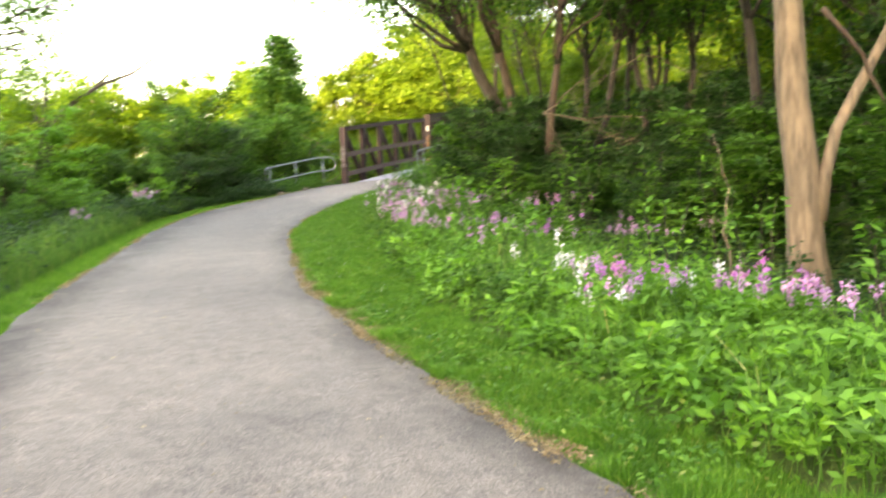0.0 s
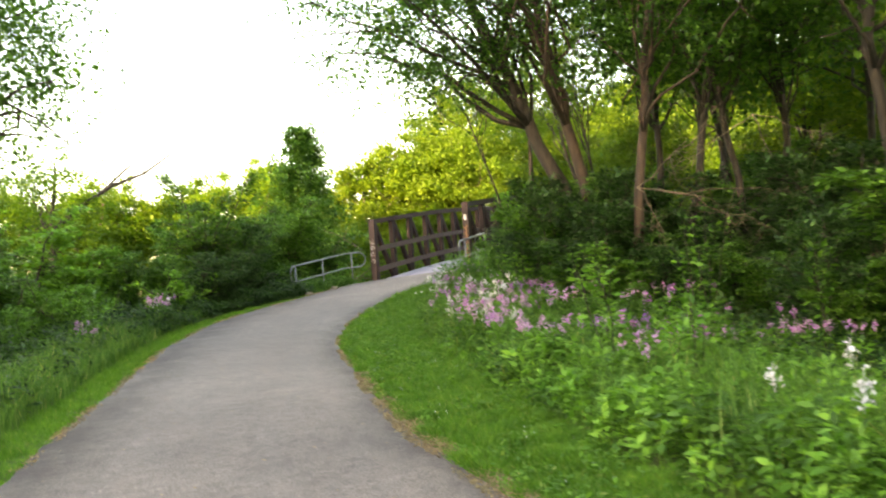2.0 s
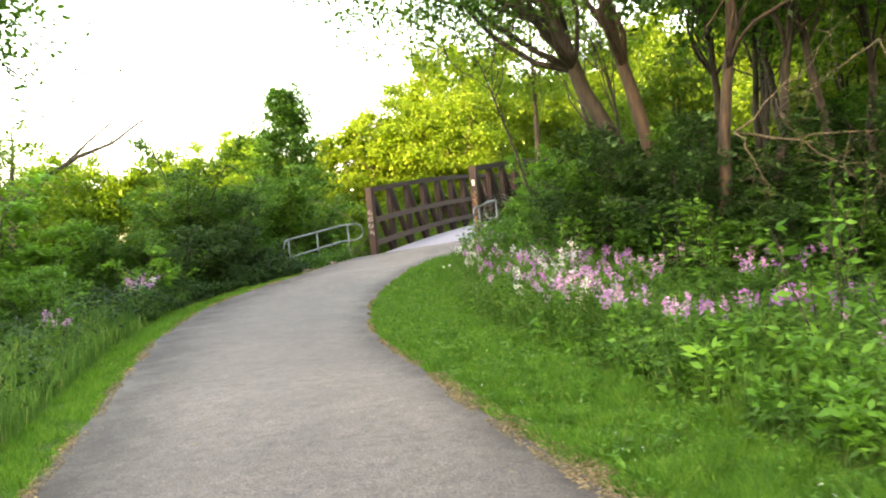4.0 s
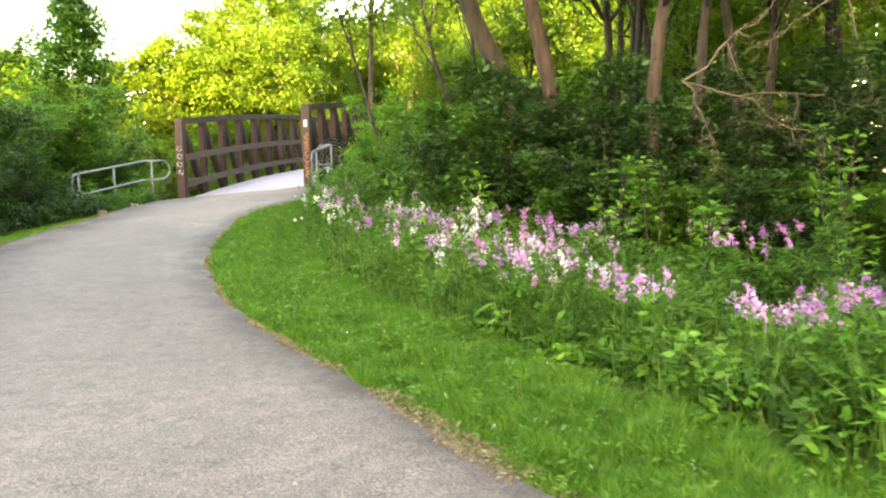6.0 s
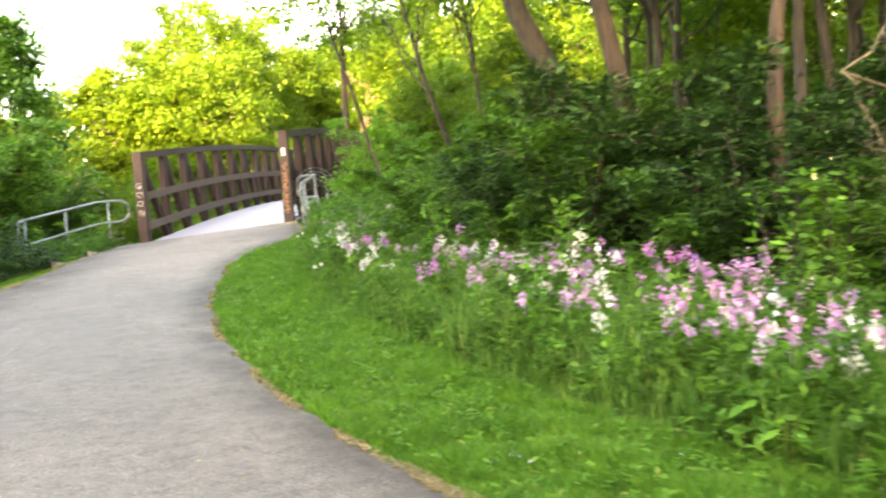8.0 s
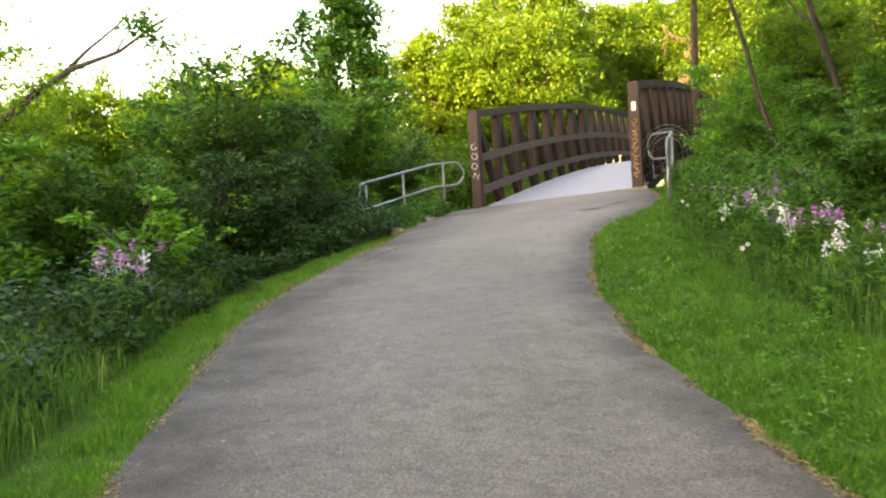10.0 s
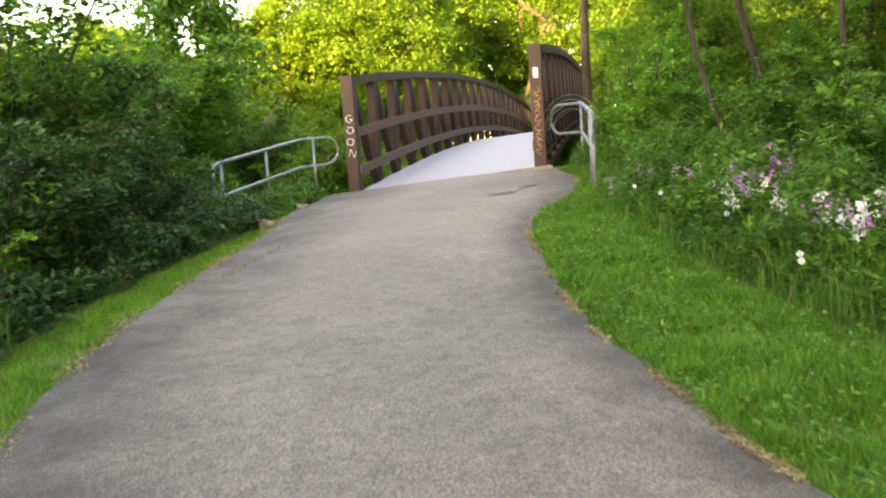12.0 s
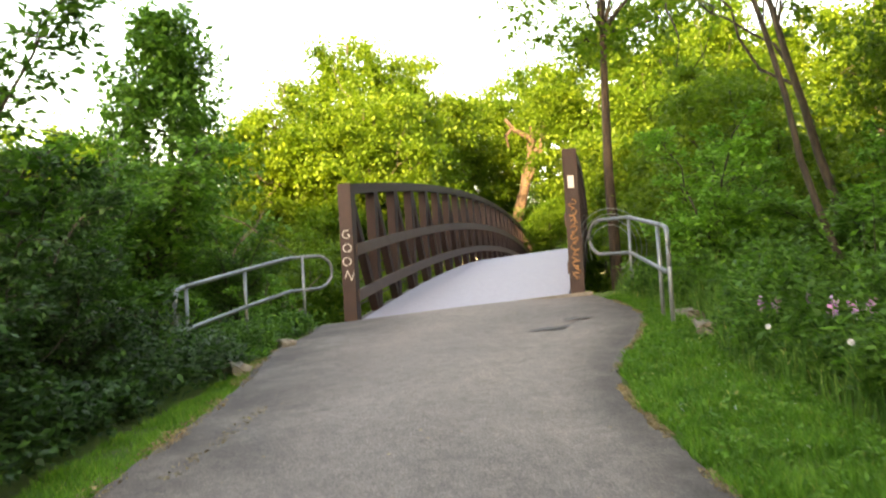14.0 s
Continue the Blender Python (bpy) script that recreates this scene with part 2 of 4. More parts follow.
def box(bm, centre, size, turn=None, bevel=0.0):
    m = Matrix.Translation(centre) @ (turn.to_4x4() if turn is not None else Matrix()) @ Matrix.Diagonal((*size, 1))
    made = bmesh.ops.create_cube(bm, size=1, matrix=m)
    if bevel:
        edges = {e for v in made["verts"] for e in v.link_edges}
        bmesh.ops.bevel(bm, geom=list(edges), offset=bevel, segments=2, affect="EDGES")


# ---- lie of the land ----
PATH_Y = [-12, 0, 2.5, 5.4, 7.2, 10.8, 13.9, 17.1, 19.8, 22.7, 25.5, 28.3, 30]
PATH_Z = [0.0, 0.02, 0.07, 0.13, 0.2, 0.34, 0.43, 0.6, 0.78, 1.02, 1.24, 1.49, 1.52]
RIGHT_EDGE = [(10, -16), (6.9, -10), (4.5, -5), (2.1, 0), (0.62, 3.07), (-0.4, 5.54), (-0.93, 7.05), (-1.29, 7.95), (-1.78, 9.6), (-2.28, 12.0), (-2.65, 13.57), (-2.91, 15.3),
              (-3.03, 17.2), (-3.0, 19.1), (-2.86, 20.2), (-2.52, 21.9), (-2.3, 22.9), (-1.72, 23.9), (-1.05, 24.8), (-0.6, 26.0), (-0.4, 27.9)]
LEFT_EDGE = [(6.6, -16), (3.6, -10), (1.5, -5), (-0.8, 0), (-2.15, 3), (-3.0, 5), (-3.82, 6.96), (-4.14, 8.19), (-4.6, 10.4), (-5.3, 13.4), (-5.7, 15.2), (-5.92, 17.1), (-6.02, 19),
             (-5.88, 20.6), (-5.5, 22), (-5.1, 23.8), (-4.87, 26.2), (-4.3, 27.6), (-4.05, 29.1)]
RX, RY = np.array(RIGHT_EDGE).T
LX, LY = np.array(LEFT_EDGE).T
AXIS = np.array([math.sin(radians(22.3)), math.cos(radians(22.3))])
SIDE = np.array([AXIS[1], -AXIS[0]])
POST_R = np.array([-0.56, 28.0])
POST_L = POST_R - 3.28 * SIDE
MID = (POST_L + POST_R) / 2
HALF, SPAN = 1.64, 40.5


def deck_z(u):
    return 1.53 + 0.123 * u - 0.003 * u * u


def smooth_step(a, b, x):
    t = np.clip((x - a) / (b - a), 0, 1)
    return t * t * (3 - 2 * t)


def land(x, y):
    x, y = np.asarray(x, float), np.asarray(y, float)
    base = np.interp(y, PATH_Y, PATH_Z)
    rx, lx = np.interp(y, RY, RX), np.interp(y, LY, LX)
    right, left = np.maximum(x - rx, 0), np.maximum(lx - x, 0)
    near = smooth_step(46, 30, y)
    z = base + np.interp(y, [11, 16], [-0.2, 0.15]) * smooth_step(1.2, 4.5, right) * near - 0.5 * smooth_step(1.2, 4.5, left) * near * smooth_step(3, 16, y)
    u = (x - MID[0]) * AXIS[0] + (y - MID[1]) * AXIS[1]
    creek = smooth_step(0.4, 6.0, u) * smooth_step(30, 24, u)
    z = z - 2.9 * creek * smooth_step(90, 60, np.abs(x))
    w = np.abs((x - MID[0]) * SIDE[0] + (y - MID[1]) * SIDE[1])
    z = z + (deck_z(SPAN) - 1.5) * smooth_step(SPAN - 5, SPAN, u) * smooth_step(14, 4, w) * smooth_step(70, 50, u)
    tilt = 0.07 * np.clip((x - MID[0]) * SIDE[0] + (y - MID[1]) * SIDE[1], -2.6, 2.6)
    z = z + tilt * smooth_step(19, 28, y) * smooth_step(90, 70, y)
    # unseen hill added behind the start, its height set to block the sun
    shade_crest = 37.0 + 9.0 * smooth_step(-74, -84, x) - 4.0 * smooth_step(-99, -105, x)
    z = z + shade_crest * smooth_step(-45, -95, y) * smooth_step(-19, -32, x) * smooth_step(-190, -120, x)
    return z + 0.05 * np.sin(x * 1.3 + 0.6 * y) * np.sin(y * 0.9) * smooth_step(1.0, 4.0, right + left)


def make_ground_sheet():
    xs = np.unique(np.concatenate([np.linspace(-1500, -240, 8), np.linspace(-240, -60, 37), np.linspace(-60, -14, 24), np.linspace(-14, 12, 105), np.linspace(12, 60, 25), np.linspace(60, 1500, 10)]).round(3))
    ys = np.unique(np.concatenate([np.linspace(-1500, -110, 8), np.linspace(-110, -8, 35), np.linspace(-8, 32, 161), np.linspace(32, 90, 40), np.linspace(90, 1500, 10)]).round(3))
    gx, gy = np.meshgrid(xs, ys)
    gz = land(gx, gy)
    inside = (gx > np.interp(gy, LY, LX) + 0.12) & (gx < np.interp(gy, RY, RX) - 0.12) & (gy < 29)
    gz = np.where(inside, gz - 0.05, gz)
    n = len(xs)
    i = np.arange(len(ys) - 1)[:, None] * n + np.arange(n - 1)[None]
    f = np.stack([i, i + 1, i + n + 1, i + n], -1).reshape(-1, 4)
    ob = part_vf("ground", np.stack([gx, gy, gz], -1).reshape(-1, 3), f, GROUND, smooth=True)
    tagged(ob, "uneven earth with short grass and leaf litter", "ground", kind="structure")


def make_path():
    """Asphalt strip with frayed edges, its surface 3 cm above the soil."""
    r = np.random.default_rng(3)
    n, across = 420, 13
    t = np.linspace(0, 1, n)
    sr = np.r_[0, np.cumsum(np.hypot(np.diff(RX), np.diff(RY)))]
    sl = np.r_[0, np.cumsum(np.hypot(np.diff(LX), np.diff(LY)))]
    def eased(s, p):
        q = np.interp(np.linspace(0, s[-1], 600), s, p)
        k = np.ones(21) / 21
        q2 = np.convolve(np.pad(q, 10, "edge"), k, "valid")
        q2[:6], q2[-12:] = q[:6], q[-12:]
        return np.interp(t * s[-1], np.linspace(0, s[-1], 600), q2)
    R = np.stack([eased(sr, RX), eased(sr, RY)], 1)
    L = np.stack([eased(sl, LX), eased(sl, LY)], 1)
    fray = lambda: np.convolve(r.normal(size=n + 4), np.ones(5) / 5, "valid") * 0.024 + r.normal(size=n) * 0.01
    wide = unit(R - L)
    R, L = R + wide * fray()[:, None], L - wide * fray()[:, None]
    a = np.linspace(0, 1, across)
    P = L[:, None] + (R - L)[:, None] * a[None, :, None]
    tilt = 0.07 * np.clip((P[..., 0] - MID[0]) * SIDE[0] + (P[..., 1] - MID[1]) * SIDE[1], -2.6, 2.6)
    top = np.interp(P[..., 1], PATH_Y, PATH_Z) + tilt * smooth_step(19, 28, P[..., 1]) + 0.03 + 0.02 * np.sin(np.pi * a)[None]
    v = np.concatenate([P, top[..., None]], -1)
    low = v[:, [0, -1]] - np.array([0, 0, 0.12])
    v = np.concatenate([v, low], 1)
    k = across + 2
    f = []
    for i in range(n - 1):
        for j in range(across - 1):
            f.append((i * k + j, i * k + j + 1, (i + 1) * k + j + 1, (i + 1) * k + j))
        f.append((i * k + across, i * k, (i + 1) * k, (i + 1) * k + across))
        f.append((i * k + across - 1, i * k + across + 1, (i + 1) * k + across + 1, (i + 1) * k + across - 1))
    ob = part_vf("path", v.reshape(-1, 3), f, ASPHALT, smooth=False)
    # mask of the darker margins, widening on the left further up
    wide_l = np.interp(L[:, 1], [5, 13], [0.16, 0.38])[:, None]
    edge_band = np.maximum(np.clip(1 - a[None] / wide_l, 0, 1), np.clip(1 - (1 - a) / 0.16, 0, 1)[None])
    edged = ob.data.attributes.new("edged", "FLOAT", "POINT")
    edged.data.foreach_set("value", np.concatenate([edge_band, np.ones((n, 2))], 1).astype(np.float32).ravel())
    tagged(ob, "worn grey asphalt footpath curving up to a bridge", "path", kind="structure")
    return L, R


make_ground_sheet()
EDGE_L, EDGE_R = make_path()


# ---- the footbridge ----
def frame_at(u, w, h, end=SPAN):
    """Place at u along, w to the right of and h above the bridge deck."""
    q = MID + AXIS * u + SIDE * w
    return Vector((q[0], q[1], deck_z(u) + h + 0.07 * w))


def beam(bm, a, b, wide, high, bevel=0.008):
    """A square bar from a to b."""
    a, b = Vector(a), Vector(b)
    d = b - a
    s = Vector((SIDE[0], SIDE[1], 0))
    n = d.normalized().cross(s).normalized()
    m = Matrix((s, d.normalized(), n)).transposed()
    box(bm, (a + b) / 2, (wide, d.length, high), m, bevel)


def arch_bar(w, h, wide, high, steps=40):
    v, f = [], []
    for i in range(steps + 1):
        u = SPAN * i / steps
        for dw, dh in ((-1, -1), (1, -1), (1, 1), (-1, 1)):
            v.append(frame_at(u, w + dw * wide / 2, h + dh * high / 2))
    for i in range(steps):
        for j in range(4):
            k = (j + 1) % 4
            f.append((i * 4 + j, i * 4 + k, i * 4 + 4 + k, i * 4 + 4 + j))
    f += [(3, 2, 1, 0), (steps * 4, steps * 4 + 1, steps * 4 + 2, steps * 4 + 3)]
    return v, f


def make_bridge():
    bridge = empty("footbridge", 0, 0, 0, "arched footbridge of rust-brown weathering steel trusses with a pale deck", "bridge")
    panel, top = 1.35, 1.94
    n = int(SPAN / panel)
    for w in (-HALF, HALF):
        inner = -1 if w > 0 else 1
        for name, h, wide, high in (("top_chord", top, 0.15, 0.15), ("bottom_chord", -0.12, 0.13, 0.15)):
            part_vf(name, *arch_bar(w, h, wide, high), RUST, bridge)
        for name, h in (("rail", 1.03), ("rail", 0.36)):
            part_vf(name, *arch_bar(w + inner * 0.1, h, 0.05, 0.165), RUST_LIT, bridge)
        for u in (0.0, SPAN):
            bm = bmesh.new()
            beam(bm, frame_at(u, w, -0.3), frame_at(u, w, top + 0.075), 0.2, 0.22)
            part("end_post", bm, RUST, bridge)
        for i in range(n):
            u0, u1 = i * SPAN / n, (i + 1) * SPAN / n
            bm = bmesh.new()
            beam(bm, frame_at(u0 + 0.06, w, top - 0.06), frame_at(u1 - 0.05, w, -0.06), 0.13, 0.15, 0.006)
            part("diagonal", bm, RUST_SHADED, bridge)
            if i:
                bm = bmesh.new()
                beam(bm, frame_at(u0, w, -0.06), frame_at(u0, w, top - 0.06), 0.15, 0.2, 0.006)
                part("upright", bm, RUST_SHADED, bridge)
        # thin safety bars
        for h in (0.15, 0.52, 0.69, 0.86):
            part_vf("safety_bar", *arch_bar(w - inner * 0.075, h, 0.012, 0.018, 24), RUST, bridge)
    v, f = [], []
    m = 40
    for i in range(m + 1):
        u = -0.05 + (SPAN + 0.1) * i / m
        for w, h in ((-HALF + 0.13, -0.14), (HALF - 0.13, -0.14), (HALF - 0.13, 0.0), (-HALF + 0.13, 0.0)):
            v.append(frame_at(u, w, h))
    for i in range(m):
        for j in range(4):
            k = (j + 1) % 4
            f.append((i * 4 + j, i * 4 + k, i * 4 + 4 + k, i * 4 + 4 + j))
    f += [(3, 2, 1, 0), (m * 4, m * 4 + 1, m * 4 + 2, m * 4 + 3)]
    part_vf("deck", v, f, CONCRETE, bridge, "pale bluish-grey concrete deck")
    for i in range(0, n + 1, 2):
        bm = bmesh.new()
        a, b = frame_at(i * SPAN / n, -HALF, -0.22), frame_at(i * SPAN / n, HALF, -0.22)
        box(bm, (a + b) / 2, ((b - a).length, 0.12, 0.15), Matrix.Rotation(-radians(22.3), 3, "Z") @ Matrix.Rotation(-0.07, 3, "Y"))
        part("floor_beam", bm, RUST, bridge)
    bm = bmesh.new()
    a, b = frame_at(-0.1, -HALF - 0.3, -0.05), frame_at(-0.1, HALF + 0.2, -0.05)
    box(bm, (a + b) / 2, ((b - a).length, 0.09, 0.13), Matrix.Rotation(-radians(22.3), 3, "Z") @ Matrix.Rotation(-0.07, 3, "Y"), 0.01)
    part("threshold", bm, KERB, bridge, "chipped concrete threshold")
    bm = bmesh.new()
    a, b = frame_at(0.1, -HALF - 0.6, -1.3), frame_at(0.1, HALF + 0.6, -1.3)
    box(bm, (a + b) / 2, ((b - a).length, 0.5, 2.2), Matrix.Rotation(-radians(22.3), 3, "Z"), 0.02)
    part("abutment", bm, KERB, bridge, "concrete abutment")
    bm = bmesh.new()
    a, b = frame_at(SPAN, -HALF - 0.6, -1.3), frame_at(SPAN, HALF + 0.6, -1.3)
    box(bm, (a + b) / 2, ((b - a).length, 0.5, 2.2), Matrix.Rotation(-radians(22.3), 3, "Z"), 0.02)
    part("abutment", bm, KERB, bridge, "concrete abutment")
    return bridge


make_bridge()


# ---- pipe handrails ----
def pipe_rail(top, gap, rounded, feet, label):
    """A bent loop of pipe on posts. top: corners of its upper run; gap: the drop to its lower run; rounded: a half-round at the last corner."""
    rail = empty("handrail", 0, 0, 0, label, "handrail")
    top = [np.array(p, float) for p in top]
    down = np.array([0, 0, gap])
    run = []
    for a, b in zip(top, top[1:]):
        for t in np.linspace(0.06, 0.94, 5):
            run.append(a + (b - a) * t)
    way = unit(top[-1] - top[-2])
    for ang in np.linspace(80, -80, 9):
        run.append(top[-1] - down / 2 + way * rounded * math.cos(radians(ang)) + np.array([0, 0, gap / 2 * math.sin(radians(ang))]))
    for a, b in zip(top[::-1], top[-2::-1]):
        for t in np.linspace(0.06, 0.94, 5):
            run.append(a + (b - a) * t - down)
    back = unit(top[0] - top[1])
    for ang in np.linspace(-70, 70, 6):
        run.append(top[0] - down / 2 + back * 0.1 * math.cos(radians(ang)) + np.array([0, 0, gap / 2 * math.sin(radians(ang))]))
    run.append(run[0])
    tubes("rail_loop", [(run, [0.025] * len(run))], GALV, rail, sides=10)
    for x, y, z in feet:
        tubes("post", [([(x, y, float(land(x, y)) - 0.2), (x, y, z)], [0.023, 0.023])], GALV, rail, sides=8)
    return rail


pipe_rail([(-5.7, 26.2, 2.0), (-5.06, 27.7, 2.2), (-4.5, 28.72, 2.36), (-4.1, 28.9, 2.38)], 0.46, 0.24, [(-5.64, 26.34, 2.02), (-5.06, 27.7, 2.2), (-4.3, 28.8, 2.37)],
          "galvanised pipe handrail loop beside the bridge approach")
pipe_rail([(-0.84, 24.75, 2.33), (-0.06, 27.3, 2.62), (-0.26, 27.8, 2.63)], 0.47, 0.22, [(-0.86, 24.68, 2.3), (-0.7, 25.2, 2.38), (-0.08, 27.25, 2.61)],
          "galvanised pipe handrail loop at the bridge corner")


# ---- trees and shrubs ----
def crown_points(r, centre, size, clusters, per, spread, shell=0.45):
    """Cluster centres in an uneven ellipsoid, and leaf places along short twigs that fan out of each."""
    d = unit(r.normal(size=(clusters, 3)))
    lump = 0.82 + 0.22 * np.sin(d[:, 0] * 4.1 + 1.0) * np.sin(d[:, 1] * 3.7 + d[:, 2] * 3.1)
    rad = (shell + (1 - shell) * r.uniform(0, 1, clusters) ** 0.6) * lump
    c = np.asarray(centre) + d * rad[:, None] * np.asarray(size)
    twigs = max(3, per // 9)
    w = unit(d[:, None] * 0.5 + r.normal(size=(clusters, twigs, 3)) * np.array([1, 1, 0.45]) + np.array([0, 0, 0.1]))
    t = (np.arange(per) // twigs + r.uniform(0, 1, per)) / (per / twigs)
    k = np.arange(per) % twigs
    long = spread * 2.3 * r.uniform(0.5, 1.3, (clusters, twigs))
    p = c[:, None] + w[:, k] * (long[:, k] * t[None])[..., None]
    p = p + r.normal(size=p.shape) * spread * 0.16
    p[..., 2] -= (t ** 2)[None] * spread * 0.35
    return c, p.reshape(-1, 3)


def make_tree(name, x, y, height, radius, lean, crown_z, crown, clusters, per, leaf, bark_mat, leaf_mat, label, seed, limbs=14, spread=None, fork=None, group="", shift=(0, 0), wiggle=0.12, low=0.4):
    """A tapered trunk with limbs and a crown of small leaves. crown_z: the crown's middle; crown: its half sizes."""
    r = np.random.default_rng(seed)
    tree = empty(name, x, y, float(land(x, y)) - 0.05, label, "tree", group)
    topp = np.array([lean[0], lean[1], height * 0.93])
    trunk = bent((0, 0, -0.2), topp, r, wiggle, 12)
    tr = np.linspace(1, 0.12, 12) ** 0.85 * radius
    tr[0] *= 1.35
    runs = [(trunk, tr)]
    mid = np.interp(crown_z / (height * 0.93), np.linspace(0, 1, 12), trunk[:, 0]), np.interp(crown_z / (height * 0.93), np.linspace(0, 1, 12), trunk[:, 1])
    cc, pp = crown_points(r, (mid[0] + shift[0], mid[1] + shift[1], crown_z), crown, clusters, per, spread or leaf * 3.2)
    pick = r.choice(clusters, min(limbs, clusters), replace=False)
    for c in cc[pick]:
        h = np.clip(c[2] * r.uniform(0.5, 0.85) / (height * 0.93), low, 0.92)
        s = np.array([np.interp(h, np.linspace(0, 1, 12), trunk[:, i]) for i in range(3)])
        rr = np.interp(h, np.linspace(0, 1, 12), tr) * r.uniform(0.35, 0.6)
        runs.append((bent(s, c, r, 0.3, 7, 0.06), np.linspace(rr, 0.012, 7)))
        for _ in range(2):
            o = c + r.normal(size=3) * np.asarray(crown) * 0.25
            q = runs[-1][0][4] if _ == 0 else c
            runs.append((bent(q, o, r, 0.3, 5), np.linspace(0.022, 0.006, 5)))
    for f in fork or ():
        runs.append(f)
    tubes("trunk", runs, bark_mat, tree, sides=8)
    quad_mesh("crown", leaf_quads(pp, leaf, leaf * 0.55, r), leaf_mat, tree)
    return tree


def make_shrub(name, x, y, size, clusters, per, leaf, leaf_mat, label, seed, group="", stems=11, bark_mat=None):
    """Arching stems of uneven height, with flat leafy side sprays in layers and gaps between them."""
    r = np.random.default_rng(seed)
    shrub = empty(name, x, y, float(land(x, y)), label, "shrub", group)
    rx, rz = size
    runs, pts, outs = [], [], []
    each = 26
    sprays = max(6, clusters * per // (stems * each))
    for i in range(stems):
        ang = 2.4 * i + r.uniform(-0.5, 0.5)
        way = np.array([math.cos(ang), math.sin(ang)])
        off, h = rx * r.uniform(0.15, 0.95), rz * (r.uniform(0.85, 1.12) if i % 4 == 0 else r.uniform(0.38, 0.88))
        k = np.linspace(0, 1, 9)
        line = np.stack([way[0] * off * k ** 1.4, way[1] * off * k ** 1.4, -0.1 + (h + 0.1) * (1 - (1 - k) ** 1.5)], 1)
        line[:, :2] += r.normal(size=(9, 2)) * 0.05 * k[:, None] * rx
        runs.append((line, np.linspace(0.03, 0.006, 9)))
        for _ in range(sprays):
            t = r.uniform(0.12, 1.0) ** 0.8
            c = np.array([np.interp(t, k, line[:, j]) for j in range(3)])
            turn = ang + r.normal() * 1.5
            d = np.array([math.cos(turn), math.sin(turn), r.uniform(-0.15, 0.5)])
            long = rx * 0.52 * (1.15 - 0.7 * t) * r.uniform(0.45, 1.25)
            e = c + d * long
            if _ % 3 == 0:
                runs.append((np.array([c, (c + e) / 2 + np.array([0, 0, 0.05 * long]), e]), np.array([0.009, 0.006, 0.003])))
            q = r.uniform(0.1, 1.0, each)
            side = np.array([-d[1], d[0], 0.0])
            sign = np.where(np.arange(each) % 2, 1.0, -1.0)
            p = c + d * (long * q)[:, None] + side * (sign * r.uniform(0, 0.22, each) * long)[:, None] + r.normal(size=(each, 3)) * 0.03 * rx
            p[:, 2] -= 0.12 * long * q ** 2
            pts.append(p)
            outs.append(d * 0.9 + side * sign[:, None] * 0.9)
    pts, outs = np.concatenate(pts), np.concatenate(outs)
    keep = pts[:, 2] > 0.03
    tubes("woody_base", runs, bark_mat or BARK, shrub, sides=5)
    quad_mesh("foliage", leaf_quads(pts[keep], leaf, leaf * 0.5, r, 0.12, outs[keep]), leaf_mat, shrub)
    return shrub


def put_copy(ob, x, y, turn, scale, drop=0.0, tall=1.0):
    return copy_thing(ob, Matrix.Translation((x, y, float(land(x, y)) - drop)) @ Matrix.Rotation(turn, 4, "Z") @ Matrix.Diagonal((scale, scale, scale * tall, 1)))

# ---- woods beside the path ----
def fork_runs():
    f = np.array([0.06, -0.03, 0.97])
    stem = f + np.array([(0, 0, -0.15), (0.06, 0, 0.3), (0.17, 0, 0.75), (0.42, 0.03, 1.2), (0.7, 0.05, 1.7), (0.98, 0.1, 2.25), (1.6, 0.2, 3.4), (2.4, 0.4, 5.2)])
    return [(stem, np.array([0.085, 0.068, 0.06, 0.055, 0.05, 0.045, 0.035, 0.012]))]


make_tree("forked_tree", 3.68, 8.38, 8.6, 0.2, (-0.45, 0.4), 6.2, (3.0, 2.8, 2.6), 150, 105, 0.105, BARK_PALE, LEAF_WOOD,
          "tall tree with pale tan bark and a low second stem", 11, 12, 0.44, fork=fork_runs(), wiggle=0.03, low=0.62)
make_tree("leaning_tree", 2.05, 18.3, 9.5, 0.18, (-3.6, 0.4), 6.3, (2.9, 3.0, 2.5), 180, 105, 0.105, BARK, LEAF_WOOD,
          "grey-brown tree leaning over the path from dark shrubs", 12, 18, 0.44, shift=(-0.8, -0.8), wiggle=0.05)
make_tree("leaning_tree", 1.85, 17.5, 9.0, 0.14, (-1.6, 0.0), 6.4, (2.5, 2.4, 2.6), 130, 105, 0.105, BARK_RED, LEAF_WOOD,
          "reddish-barked tree leaning a little, among dark shrubs", 13, 16, 0.44, wiggle=0.05)
make_tree("crooked_tree", 1.88, 15.9, 8.0, 0.1, (0.8, -0.5), 5.8, (2.3, 2.3, 2.4), 100, 105, 0.105, BARK_RED, LEAF_WOOD,
          "slim crooked tree with reddish bark in the thicket", 14, 14, 0.44, wiggle=0.06)
make_tree("forked_tree", 3.0, 16.4, 8.0, 0.09, (1.3, 1.2), 5.8, (2.3, 2.3, 2.4), 100, 105, 0.105, BARK, LEAF_WOOD,
          "slim dark tree forking low in the thicket", 15, 14, 0.44)
